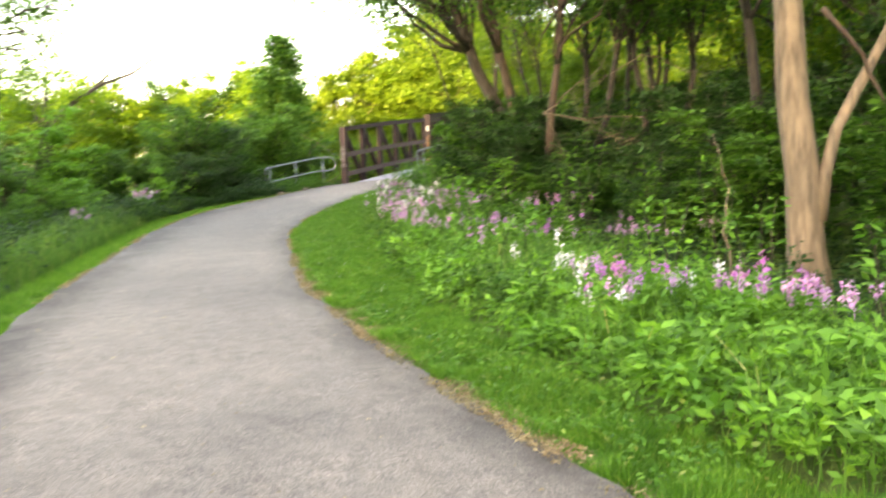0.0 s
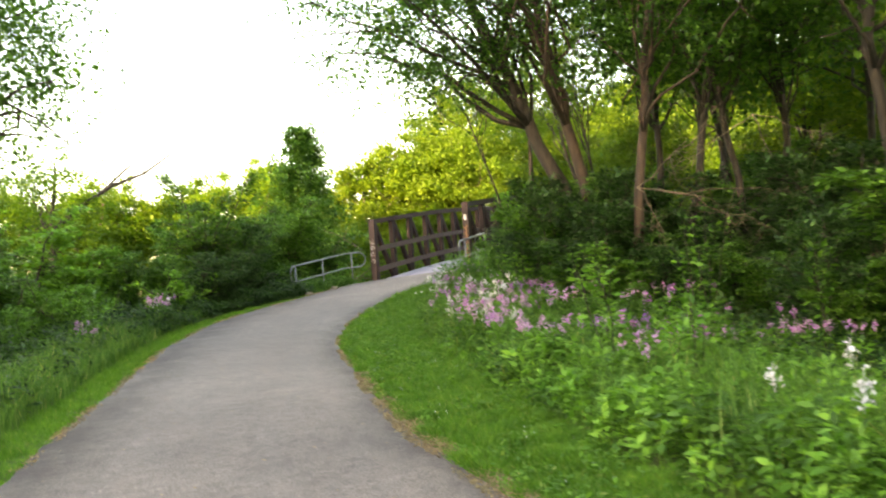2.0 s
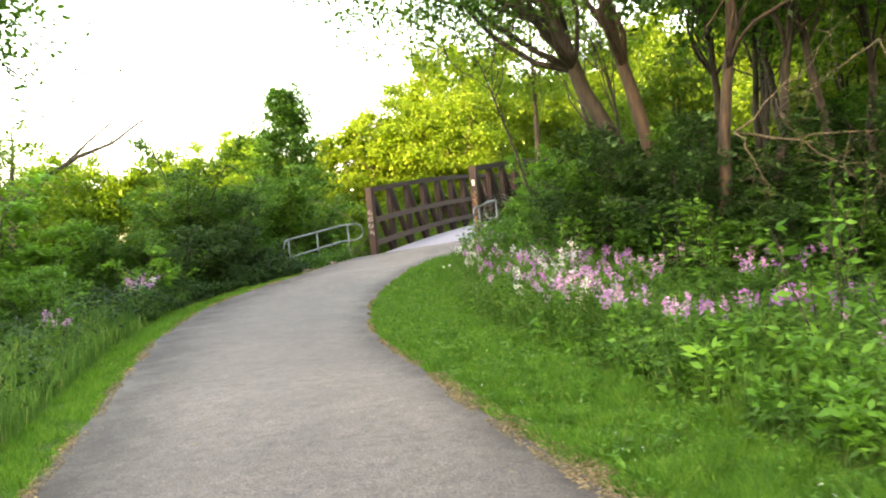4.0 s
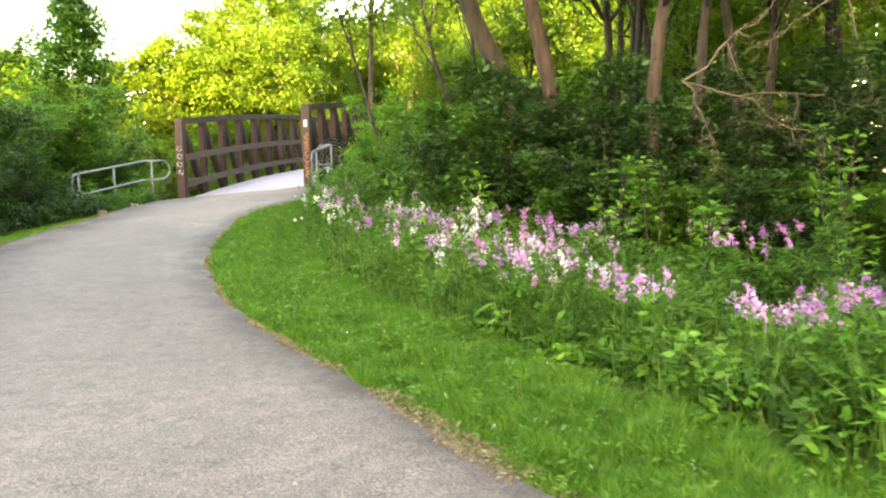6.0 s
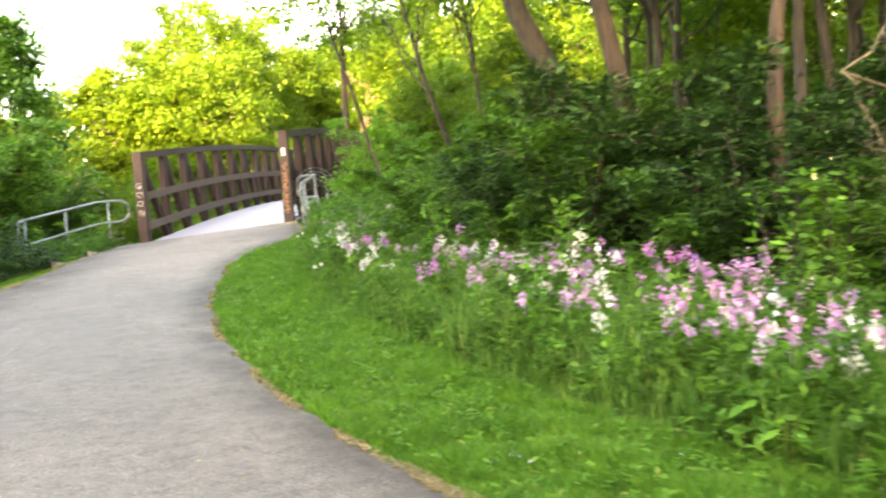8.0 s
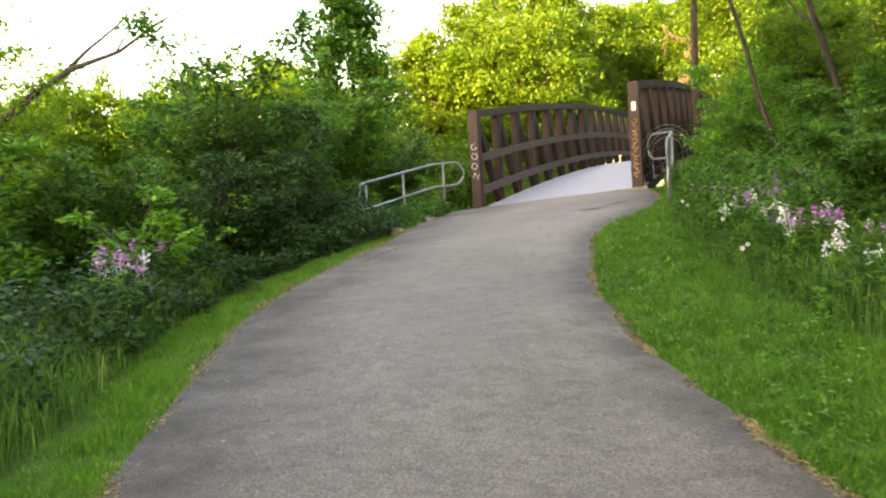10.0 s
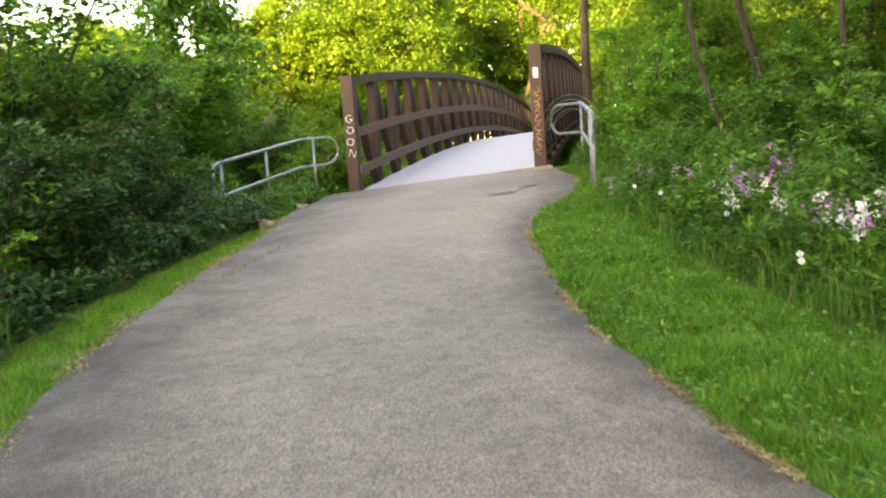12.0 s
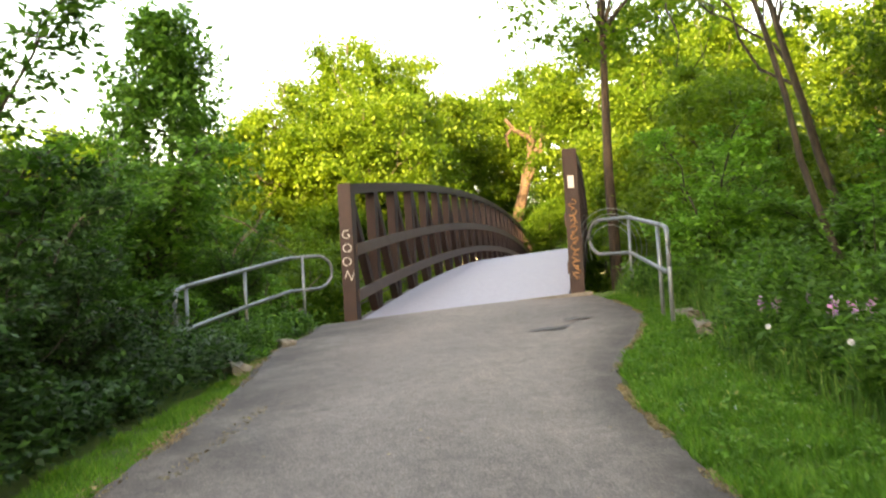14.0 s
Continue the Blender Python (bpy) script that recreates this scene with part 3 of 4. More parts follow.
for i, (x, y, h, rad, lx, ly) in enumerate([(3.1, 19.4, 9, 0.09, 0.6, 0.2), (4.2, 17.2, 9, 0.08, -0.5, 0.4), (5.2, 17.6, 8.5, 0.09, 0.3, 0.4), (4.4, 20.6, 8.5, 0.09, 0.4, 0.1), (8.0, 19.8, 9.5, 0.1, -0.3, 0.3), (7.4, 14.8, 9.0, 0.1, 0.2, 0.3), (5.8, 23.6, 9.0, 0.09, 0.3, 0.2), (5.4, 14.4, 9.5, 0.12, 0.5, 0.3), (6.4, 10.6, 9, 0.12, -0.4, 0.2),
                                            (3.6, 27.5, 8, 0.08, -1.7, 0.5), (6.6, 25.5, 9, 0.11, 0.4, 0.1), (5.6, 21.6, 9.5, 0.1, -0.6, 0.2), (3.0, 24.9, 7.6, 0.05, -0.4, 0.2), (0.95, 24.2, 6.5, 0.042, -1.9, 0.2)]):
    # beyond y 24 the sunny leaf colour replaces sun that hardly reaches them
    make_tree("woodland_tree", x, y, h, rad, (lx, ly), 6.2, (2.3, 2.3, 2.6), 40 if y > 24 else 68, 63, 0.16, BARK, LEAF_SUN if y > 24 else LEAF_WOOD, "slender woodland tree with dark bark and green leaves", 20 + i, 12,
              group="woodland trees")
make_tree("straight_tree", 1.95, 32.4, 11.5, 0.15, (0.15, 0.1), 9.4, (2.6, 2.6, 2.6), 150, 70, 0.14, BARK_RED, LEAF_LIT, "straight tree with a bare brown trunk on the creek bank", 31, 9, wiggle=0.03, low=0.72)
make_tree("broken_tree", 9.9, 72.2, 13.0, 0.62, (5.4, 0.4), 11.6, (2.6, 2.6, 1.8), 26, 40, 0.26, BARK_RED, LEAF_SUN, "thick sunlit leaning tree with broken limbs", 32, 8,
          fork=[(np.array([(4.3, 0.3, 9.7), (3.6, 0.2, 10.5), (2.6, 0.2, 11.0), (2.0, 0.2, 11.8)]), np.array([0.26, 0.2, 0.16, 0.1])),
                (np.array([(2.5, 0.2, 11.1), (2.0, 0.2, 10.6), (2.2, 0.2, 9.6)]), np.array([0.13, 0.1, 0.05]))])
make_tree("roadside_tree", -8.4, 13.4, 8.0, 0.14, (0.4, 0.0), 5.0, (2.6, 2.6, 2.6), 260, 100, 0.09, BARK, LEAF_WOOD, "leafy tree overhanging the grass verge", 33, 14, 0.42)


def make_cone_tree(x, y, height, width, seed):
    r = np.random.default_rng(seed)
    tree = empty("narrow_tree", x, y, float(land(x, y)) - 0.05, "narrow pointed dark green tree behind the shrubs", "tree")
    tubes("trunk", [(bent((0, 0, -0.2), (0.1, 0, height * 0.95), r, 0.05, 10), np.linspace(0.14, 0.02, 10))], BARK, tree)
    n, per = 330, 60
    h = r.uniform(0.05, 1.0, n) ** 0.8
    ang = r.uniform(0, 2 * np.pi, n)
    rad = width * (1.04 - h) ** 0.8 * r.uniform(0.35, 1.0, n) * (1 + 0.18 * np.sin(h * 17 + ang * 2)) + 0.05
    way = np.stack([np.cos(ang), np.sin(ang), r.uniform(0.1, 0.9, n)], 1)
    c = np.stack([np.cos(ang) * rad * 0.6, np.sin(ang) * rad * 0.6, h * height - 0.25], 1)
    along = r.uniform(0, 1, (n, per, 1)) * (0.35 + 0.4 * rad)[:, None, None]
    p = (c[:, None] + way[:, None] * along + r.normal(size=(n, per, 3)) * np.array([0.13, 0.13, 0.09])).reshape(-1, 3)
    quad_mesh("crown", leaf_quads(p, 0.16, 0.085, r), LEAF_MID, tree)


make_cone_tree(-6.6, 34.0, 8.0, 2.6, 41)

# shrubs: seven kinds, set out along both verges
SHRUB_LABEL = "dense dark green shrub with small leaves"
KINDS = [make_shrub("shrub", -8.2, 28.9, (1.7, 3.0), 210, 63, 0.11, LEAF_WOOD, SHRUB_LABEL, 51, "shrubs"),
         make_shrub("shrub", -8.2, 25.2, (1.5, 2.6), 190, 63, 0.11, LEAF_MID, "dense green shrub with small leaves", 52, "shrubs"),
         # thicket shrub; deep-woods shade is put into its leaf colour
         make_shrub("shrub", 4.5, 13.9, (1.4, 2.3), 150, 63, 0.1, LEAF_SHADED, SHRUB_LABEL, 53, "shrubs"),
         make_shrub("shrub", 4.9, 31.0, (1.5, 2.7), 150, 63, 0.12, LEAF_FRESH, "light green leafy shrub with broad leaves", 54, "shrubs"),
         make_shrub("shrub", 2.6, 21.0, (1.3, 2.1), 130, 63, 0.115, LEAF_MID, "green leafy shrub at the edge of the woods", 55, "shrubs"),
         make_shrub("shrub", -7.3, 20.3, (0.7, 1.0), 60, 44, 0.1, LEAF_FRESH, "low bright green bush at the verge", 56, "shrubs"),
         make_shrub("shrub", -9.3, 20.6, (1.4, 2.0), 150, 63, 0.11, LEAF_FRESH, "light green leafy shrub behind the verge", 57, "shrubs")]
r = np.random.default_rng(60)
SPOTS = [  # kind, x, y, scale
    (0, -9.2, 22.2, 0.62), (1, -6.5, 30.2, 1.1), (0, -9.6, 29.4, 0.8), (1, -8.0, 30.9, 1.15), (0, 14.5, 72.5, 1.4), (1, 16.8, 71.2, 1.5), (0, 12.4, 74.0, 1.5), (1, 18.6, 73.5, 1.7), (0, 10.0, 69.5, 1.3), (6, -12.6, 26.0, 0.7), (1, -7.4, 24.0, 0.75),
    (6, -9.9, 23.4, 0.7), (6, -11.2, 21.0, 0.8), (6, -13.5, 24.0, 0.7), (1, -15.5, 27.5, 0.9), (1, -12.6, 19.0, 0.7), (3, -10.0, 17.0, 0.65), (3, -9.4, 14.8, 0.8), (1, -10.4, 11.6, 0.9), (1, -8.6, 9.4, 0.7), (0, -9.2, 6.4, 0.85), (1, -7.2, 4.0, 0.8),
    (0, -14.0, 20.0, 0.8), (1, -13.0, 15.0, 0.8), (6, -8.2, 16.0, 0.5), (6, -7.8, 14.6, 0.4), (1, -8.0, 22.2, 0.65), (0, -7.6, 24.4, 0.95), (1, -8.0, 25.8, 0.6), (1, -8.6, 21.4, 0.6), (6, -8.6, 18.4, 0.6), (6, -7.9, 17.4, 0.4), (0, -6.7, 25.0, 0.45), (5, -6.6, 10.9, 0.7),
    (2, 0.7, 17.0, 0.8), (2, 1.2, 15.4, 0.8), (2, 1.9, 14.2, 0.55), (4, 0.1, 17.7, 0.45), (4, 0.9, 15.6, 0.5), (4, 1.5, 14.5, 0.5), (4, 2.6, 14.8, 0.5), (4, 0.2, 19.5, 0.5), (4, 0.8, 12.1, 0.36), (4, 3.0, 11.0, 0.4), (4, 3.3, 14.0, 0.5), (2, 0.3, 18.7, 0.6), (4, 4.1, 12.6, 0.5), (4, 0.2, 20.6, 0.5), (4, 3.4, 11.6, 0.6),
    (5, -7.0, 21.3, 0.6), (5, -5.75, 28.2, 0.5), (5, -6.9, 26.0, 0.7), (2, 1.3, 17.2, 0.85), (2, 0.8, 18.0, 0.85), (2, 1.9, 16.4, 0.8), (4, 0.9, 17.5, 0.8), (3, -10.2, 19.8, 1.25), (1, -9.6, 17.2, 1.0), (1, -7.0, 27.6, 0.9), (2, -7.25, 25.3, 0.9), (0, -7.4, 26.8, 0.78), (2, -6.8, 23.9, 0.75),
    (5, 0.2, 26.3, 0.5), (5, 0.45, 25.2, 0.6), (5, 0.25, 27.3, 0.45), (5, 0.5, 24.2, 0.6), (5, -4.85, 29.0, 0.8), (1, -6.9, 26.6, 0.6), (0, -5.3, 30.3, 0.6),
    (2, 2.2, 16.6, 1.0), (4, 1.6, 19.6, 0.75), (4, 0.9, 21.2, 0.55), (2, 3.4, 15.6, 0.85), (4, 5.4, 13.4, 1.0), (4, 4.2, 10.9, 0.95), (4, 5.4, 9.2, 1.15), (4, 6.4, 7.0, 1.15), (4, 5.2, 5.6, 0.8),
    (4, 1.5, 22.8, 0.75), (4, 1.2, 24.6, 0.72), (3, 0.9, 26.9, 0.72), (3, 2.3, 28.7, 0.75), (3, 3.4, 26.2, 0.7), (4, 2.2, 24.2, 0.75), (4, 3.2, 18.4, 0.8), (2, 4.6, 16.0, 0.9), (4, 3.6, 22.6, 0.95),
    (4, 4.8, 19.8, 0.9), (2, 6.6, 12.2, 1.3), (4, 6.4, 21.2, 1.2), (2, 6.2, 18.6, 1.3), (2, 7.6, 16.4, 1.3), (2, 7.4, 9.6, 1.2), (4, 6.4, 17.6, 0.9), (3, 3.2, 31.4, 1.0), (3, 4.4, 33.4, 0.8),
    (2, 8.4, 14.0, 1.4), (2, 8.6, 6.0, 1.0), (2, 9.5, 17.5, 1.3), (2, 11.0, 19.5, 1.4), (2, 12.5, 15.0, 1.4), (2, 10.5, 12.5, 1.3), (2, 12.0, 10.0, 1.4), (2, 6.8, 1.6, 1.0), (2, 2.9, 11.4, 0.6), (4, 4.9, 7.4, 0.6)]
for k, x, y, s in SPOTS:
    put_copy(KINDS[k], x, y, r.uniform(0, 6.28), s * r.uniform(0.9, 1.08), 0.0, r.uniform(0.82, 1.18))

def make_sapling(x, y, height, seed):
    """A slender young stem with whorls of fresh leaves."""
    rr = np.random.default_rng(seed)
    plant = empty("sapling", x, y, float(land(x, y)), "young sapling with bright fresh leaves in the undergrowth", "sapling", "saplings")
    runs, pts, outs = [], [], []
    for _ in range(3):
        e = np.array([rr.normal() * 0.16, rr.normal() * 0.16, height * rr.uniform(0.7, 1.05)])
        line = bent((0, 0, -0.05), e, rr, 0.1, 8)
        runs.append((line, np.linspace(0.009, 0.003, 8)))
        for k in np.linspace(0.25, 1.0, 11):
            c = np.array([np.interp(k, np.linspace(0, 1, 8), line[:, i]) for i in range(3)])
            for ang in rr.uniform(0, 6.28, 5):
                d = np.array([math.cos(ang), math.sin(ang), 0.25])
                pts.append(c + d * rr.uniform(0.02, 0.2 * (1.2 - k)))
                outs.append(d * 1.3)
    tubes("stem", runs, BARK, plant, sides=5)
    quad_mesh("foliage", leaf_quads(np.array(pts), 0.1, 0.045, rr, 0.05, np.array(outs)), LEAF_FRESH, plant)


for i, (x, y, h) in enumerate([(0.3, 9.8, 1.05), (1.75, 6.8, 1.35), (0.8, 14.5, 1.5), (1.9, 12.6, 1.5), (2.7, 11.0, 1.5), (3.2, 9.7, 1.4), (0.2, 16.8, 1.3), (2.7, 7.0, 1.0), (-0.4, 18.6, 1.2), (4.4, 7.6, 1.7),
                               (0.5, 21.6, 1.5), (-0.2, 15.8, 1.0), (1.2, 10.6, 0.9), (0.3, 23.4, 1.3), (3.0, 5.6, 1.1), (4.2, 6.2, 1.5), (-6.9, 21.6, 1.0), (-7.0, 16.0, 1.0), (0.6, 12.7, 1.2), (1.1, 14.3, 1.4), (0.9, 9.4, 0.8), (0.5, 9.0, 0.7), (2.2, 13.2, 1.7), (-0.2, 20.6, 1.3)]):
    make_sapling(x, y, h, 400 + i)

# ---- far trees, in evening sun ----
FAR = [make_tree("far_tree", -16, 50, 10, 0.2, (0.3, 0), 6.2, (3.4, 3.4, 4.4), 90, 330, 0.22, BARK, LEAF_LIT, "sunlit green tree beyond the creek", 71, 10, 0.5, group="far trees"),
       make_tree("far_tree", -4, 55, 12, 0.22, (-0.3, 0), 7.2, (3.9, 3.9, 5.2), 105, 360, 0.23, BARK, LEAF_SUN, "sunlit yellow-green tree beyond the creek", 72, 10, 0.55, group="far trees"),
       make_tree("far_tree", 12, 50, 13, 0.22, (0.4, 0), 7.6, (4.2, 4.2, 5.6), 110, 360, 0.23, BARK, LEAF_SUN, "tall sunlit tree beyond the creek", 73, 10, 0.6, group="far trees"),
       make_tree("far_tree", 14, 32, 11, 0.2, (0.2, 0), 6.4, (3.5, 3.5, 4.8), 140, 63, 0.28, BARK, LEAF_WOOD, "leafy green woodland tree", 74, 10, 0.5, group="far trees"),
       make_tree("far_tree", 9.6, 27.4, 8.6, 0.13, (0.4, 0), 5.4, (2.7, 2.7, 3.4), 200, 63, 0.17, BARK, LEAF_SUN, "tree at the back of the woods, leaves coloured yellow-green as if sunlit", 75, 12, 0.42, group="far trees")]
FAR_SPOTS = [  # kind, x, y, scale
    (0, -24, 52, 0.95), (2, 14, 60, 1.2), (2, 19.5, 59, 1.25), (2, 24.5, 56, 1.15), (4, 5.2, 27.4, 0.6), (4, 4.0, 30.8, 0.75), (0, 1.0, 60, 0.45), (0, 3.5, 66, 0.5), (0, 5.5, 74, 0.5), (0, 7.0, 82, 0.5), (0, -1.5, 57, 0.45), (0, 11.0, 60, 0.5), (0, 9.0, 56, 0.45), (0, 13.0, 66, 0.5), (0, -12.6, 49.3, 1.0), (0, -19.8, 47.1, 0.98), (1, -6.3, 52.0, 0.92), (1, -3.4, 53.0, 0.9), (1, -10.0, 53.0, 0.88), (2, -0.3, 54.0, 0.92), (0, -25.0, 45.0, 0.98), (0, -30, 48, 0.9), (1, -38, 56, 0.9), (0, -44, 50, 1.0), (1, -20, 60, 0.8), (1, -10, 58, 0.8), (0, -9, 50, 0.78), (1, -1.5, 56, 1.05), (0, -6.2, 44, 0.6), (0, -7.6, 52, 0.75), (2, 0.5, 62, 1.15), (0, -2.5, 51, 0.8),
    (2, 18, 56, 1.05), (2, 26, 52, 1.1), (1, 21, 46, 0.95), (2, 34, 58, 1.2), (1, 30, 44, 1.0), (0, 13, 47, 0.85), (1, 15, 40, 0.85), (0, -14, 47, 0.8), (0, -20, 44, 0.82), (0, -28, 42, 0.85),
    (1, -52, 60, 1.1), (2, 44, 50, 1.2), (2, 4, 70, 1.2), (2, 24, 66, 1.35), (1, -28, 66, 0.95), (0, -3.5, 45.5, 0.55), (0, -9, 42, 0.5), (2, 18, 80, 1.4), (2, 8, 84, 1.3), (2, 30, 78, 1.4), (1, 19, 70, 1.0),
    (0, 10.5, 40.5, 0.6), (0, 8.4, 36.8, 0.5), (1, 4.9, 33.0, 0.66), (0, -3.8, 36.5, 0.42), (0, -1.9, 41.8, 0.42), (0, 0.3, 47.2, 0.45), (0, -5.2, 40.0, 0.4),
    (4, 11.5, 23.5, 1.2), (4, 14.0, 27.5, 1.3), (0, 5.2, 40.5, 0.45), (0, 6.6, 44.5, 0.5), (3, 12, 15, 1.0), (3, 11, 9, 1.0), (3, 9, 3, 0.95), (3, 17, 14, 0.9), (3, 22, 30, 1.1),
    (3, -19, 18, 0.7), (3, -16, 10, 0.8), (3, -14, 3, 0.9), (1, 7.2, 37.5, 0.65), (2, 10.5, 79, 1.2), (2, 14, 86, 1.35), (3, 15.5, 78, 0.8), (1, -15, 66, 0.9), (0, 3.5, 54.5, 0.75)]
for k, x, y, s in FAR_SPOTS:
    put_copy(FAR[k], x, y, r.uniform(0, 6.28), s * r.uniform(0.94, 1.06), 0.1)
# unseen trees added far behind, to keep the sun off the clearing
for i in range(14):
    x, y = -40 + 80 * (i % 7) / 6 + r.uniform(-3, 3), -34 - 12 * (i // 7) + r.uniform(-3, 3)
    if x < -24 or x > 24:
        put_copy(FAR[3], x, y, r.uniform(0, 6.28), r.uniform(1.2, 1.6), 0.1)


# ---- dead wood ----
def dead_branches(name, x, y, z, arms, label, seed, radius=0.05, mat=None, twigs=5):
    """Bare crooked branches; arms: end points from the base."""
    rr = np.random.default_rng(seed)
    ob = empty(name, x, y, z, label, "dead wood")
    for a in arms:
        b = bent((0, 0, 0), a, rr, 0.25, 10)
        runs = [(b, np.linspace(radius, radius * 0.22, 10))]
        ln = np.linalg.norm(a)
        for _ in range(twigs):
            k = rr.integers(3, 9)
            e = b[k] + rr.normal(size=3) * ln * 0.17 + np.array([0, 0, -0.04 * ln])
            t = bent(b[k], e, rr, 0.3, 6)
            runs.append((t, np.linspace(radius * 0.4, radius * 0.1, 6)))
            runs.append((bent(t[3], t[3] + rr.normal(size=3) * ln * 0.09, rr, 0.3, 4), np.linspace(radius * 0.2, radius * 0.07, 4)))
        tubes("branch", runs, mat or TWIG, ob, sides=5)
    return ob


dead_branches("dead_branch", 1.75, 14.8, 2.5, [(3.0, 0.2, -0.25), (1.4, -0.1, 1.2), (2.3, 0.1, -1.1), (0.35, -0.1, -1.0)], "tangle of thin pale bare branches hanging in the thicket", 81, 0.012, twigs=14)
dead_branches("dead_branch", 3.4, 14.4, 3.4, [(1.5, 0.1, -0.5), (-1.2, 0.1, -0.7), (0.6, 0, -1.6)], "thin pale bare branches hanging in the thicket", 89, 0.01, twigs=9)
dead_branches("dead_branch", 4.3, 13.0, 0.5, [(0.3, 0, 1.9), (-0.15, 0.1, 1.6), (0.6, 0.2, 1.5), (0.1, -0.2, 1.3)], "upright bare stems in the thicket", 82, 0.012)
make_tree("half_dead_tree", -17.5, 36.0, 7.0, 0.2, (0.3, 0.2), 4.6, (2.6, 2.6, 2.2), 70, 90, 0.17, BARK, LEAF_LIT, "leafy tree with two long bare dead limbs", 83, 10, 0.5,
          fork=[(np.array([(0.15, 0.1, 3.6), (1.2, 0.5, 4.6), (2.3, 0.9, 5.4), (3.6, 1.3, 5.9), (4.6, 1.7, 6.7), (5.7, 2.1, 7.4)]), np.array([0.12, 0.1, 0.085, 0.06, 0.04, 0.015])),
                (np.array([(2.0, 0.8, 5.2), (2.7, 1.2, 6.0), (3.5, 1.5, 6.7), (4.4, 1.8, 7.7)]), np.array([0.07, 0.05, 0.035, 0.012])),
                (np.array([(3.5, 1.3, 5.9), (3.9, 1.4, 6.5), (4.1, 1.5, 7.1)]), np.array([0.035, 0.025, 0.01]))])
dead_branches("brown_thicket", -9.0, 16.6, 0.1, [(0.5, 0.2, 1.9), (-0.5, 0.3, 2.2), (0.9, 0.1, 1.4), (-0.2, 0.6, 1.7), (0.2, -0.5, 2.0), (-0.9, 0.5, 1.6)], "thicket of brown bare twigs below the trees", 88, 0.018, BARK_RED, 9)
dead_branches("dead_branch", -6.4, 32.2, -0.2, [(1.6, 0.2, 3.6), (1.2, 0, 2.2), (2.6, 0.3, 2.4), (0.3, 0.4, 4.3)], "pale bare dead branches by the creek", 84, 0.04)
dead_branches("dead_branch", 3.75, 8.3, 2.9, [(0.95, -0.2, -1.35)], "broken branch hanging beside a pale trunk", 85, 0.032, BARK_RED, 0)
dead_branches("dead_branch", 2.75, 8.1, 0.2, [(-0.15, 0, 1.5)], "thin dead stick standing in the weeds", 86, 0.016, TWIG, 1)
dead_branches("dead_branch", 2.0, 17.0, 1.0, [(0.7, -0.3, 1.5), (-0.9, -0.3, 0.8), (0.9, 0, 0.4)], "bare grey branches under the leaning trees", 87, 0.016)


# ---- grass, weeds and flowers ----
def edge_x(y, right=True):
    e = EDGE_R if right else EDGE_L
    return np.interp(y, e[:, 1], e[:, 0])


LAWN_R = lambda y: np.interp(y, [-6, 0, 5, 7, 9.5, 12, 16, 20, 22, 24.5, 27], [0.5, 0.6, 0.78, 0.95, 1.2, 1.25, 1.35, 1.28, 1.15, 0.7, 0.12])
LAWN_L = lambda y: np.interp(y, [-6, 6, 14, 19, 23, 25, 27], [0.5, 0.5, 0.5, 0.55, 0.45, 0.2, 0.06])


def away(x, y):
    """Growth beside the lawn: low at its rim, full height a metre on."""
    rim = np.where(x > edge_x(y), x - edge_x(y) - LAWN_R(y), edge_x(y, False) - x - LAWN_L(y))
    return np.clip(0.8 + 1.2 * rim, 0.65, 1.2)


def blades(name, x, y, height, width, mat, label, r, segs=1, bend=0.5):
    """Single blades as narrow triangles, or bent strips."""
    n = len(x)
    z = land(x, y)
    ang = r.uniform(0, 2 * np.pi, n)
    s = np.stack([np.cos(ang), np.sin(ang), np.zeros(n)], 1) * (width * r.uniform(0.6, 1.3, n))[:, None]
    ang2 = r.uniform(0, 2 * np.pi, n)
    tuft = 0.8 + 0.45 * np.sin(x * 7.1 + 2.0 * np.sin(y * 3.3)) * np.sin(y * 6.3 + 1.7 * np.sin(x * 4.1))
    h = tuft * height * r.uniform(0.55, 1.25, n) * (away(x, y) if segs > 1 else 1.0)
    lean = np.stack([np.cos(ang2), np.sin(ang2), np.zeros(n)], 1) * (h * bend * r.uniform(0.1, 1.0, n))[:, None]
    b = np.stack([x, y, z - 0.01], 1)
    up = np.stack([np.zeros(n), np.zeros(n), h], 1)
    if segs == 1:
        v = np.stack([b - s / 2, b + s / 2, b + up + lean], 1)
        ob = quad_mesh(name, v, mat, k=3)
    else:
        m1, tip = b + up * 0.6 + lean * 0.3, b + up * (1 - 0.25 * bend) + lean
        q1 = np.stack([b - s / 2, b + s / 2, m1 + s * 0.42, m1 - s * 0.42], 1)
        q2 = np.stack([m1 - s * 0.42, m1 + s * 0.42, tip + s * 0.06, tip - s * 0.06], 1)
        ob = quad_mesh(name, np.concatenate([q1, q2]), mat)
    return tagged(ob, label, "grass", kind="stuff")


def strip_points(r, n, y0, y1, lo, hi, right=True):
    """Random points beside the path, between the offsets lo(y) and hi(y) from its edge."""
    y = r.uniform(y0, y1, n)
    a, b = lo(y), hi(y)
    o = a + (b - a) * r.uniform(0, 1, n)
    x = edge_x(y, right) + (o if right else -o)
    return x, y


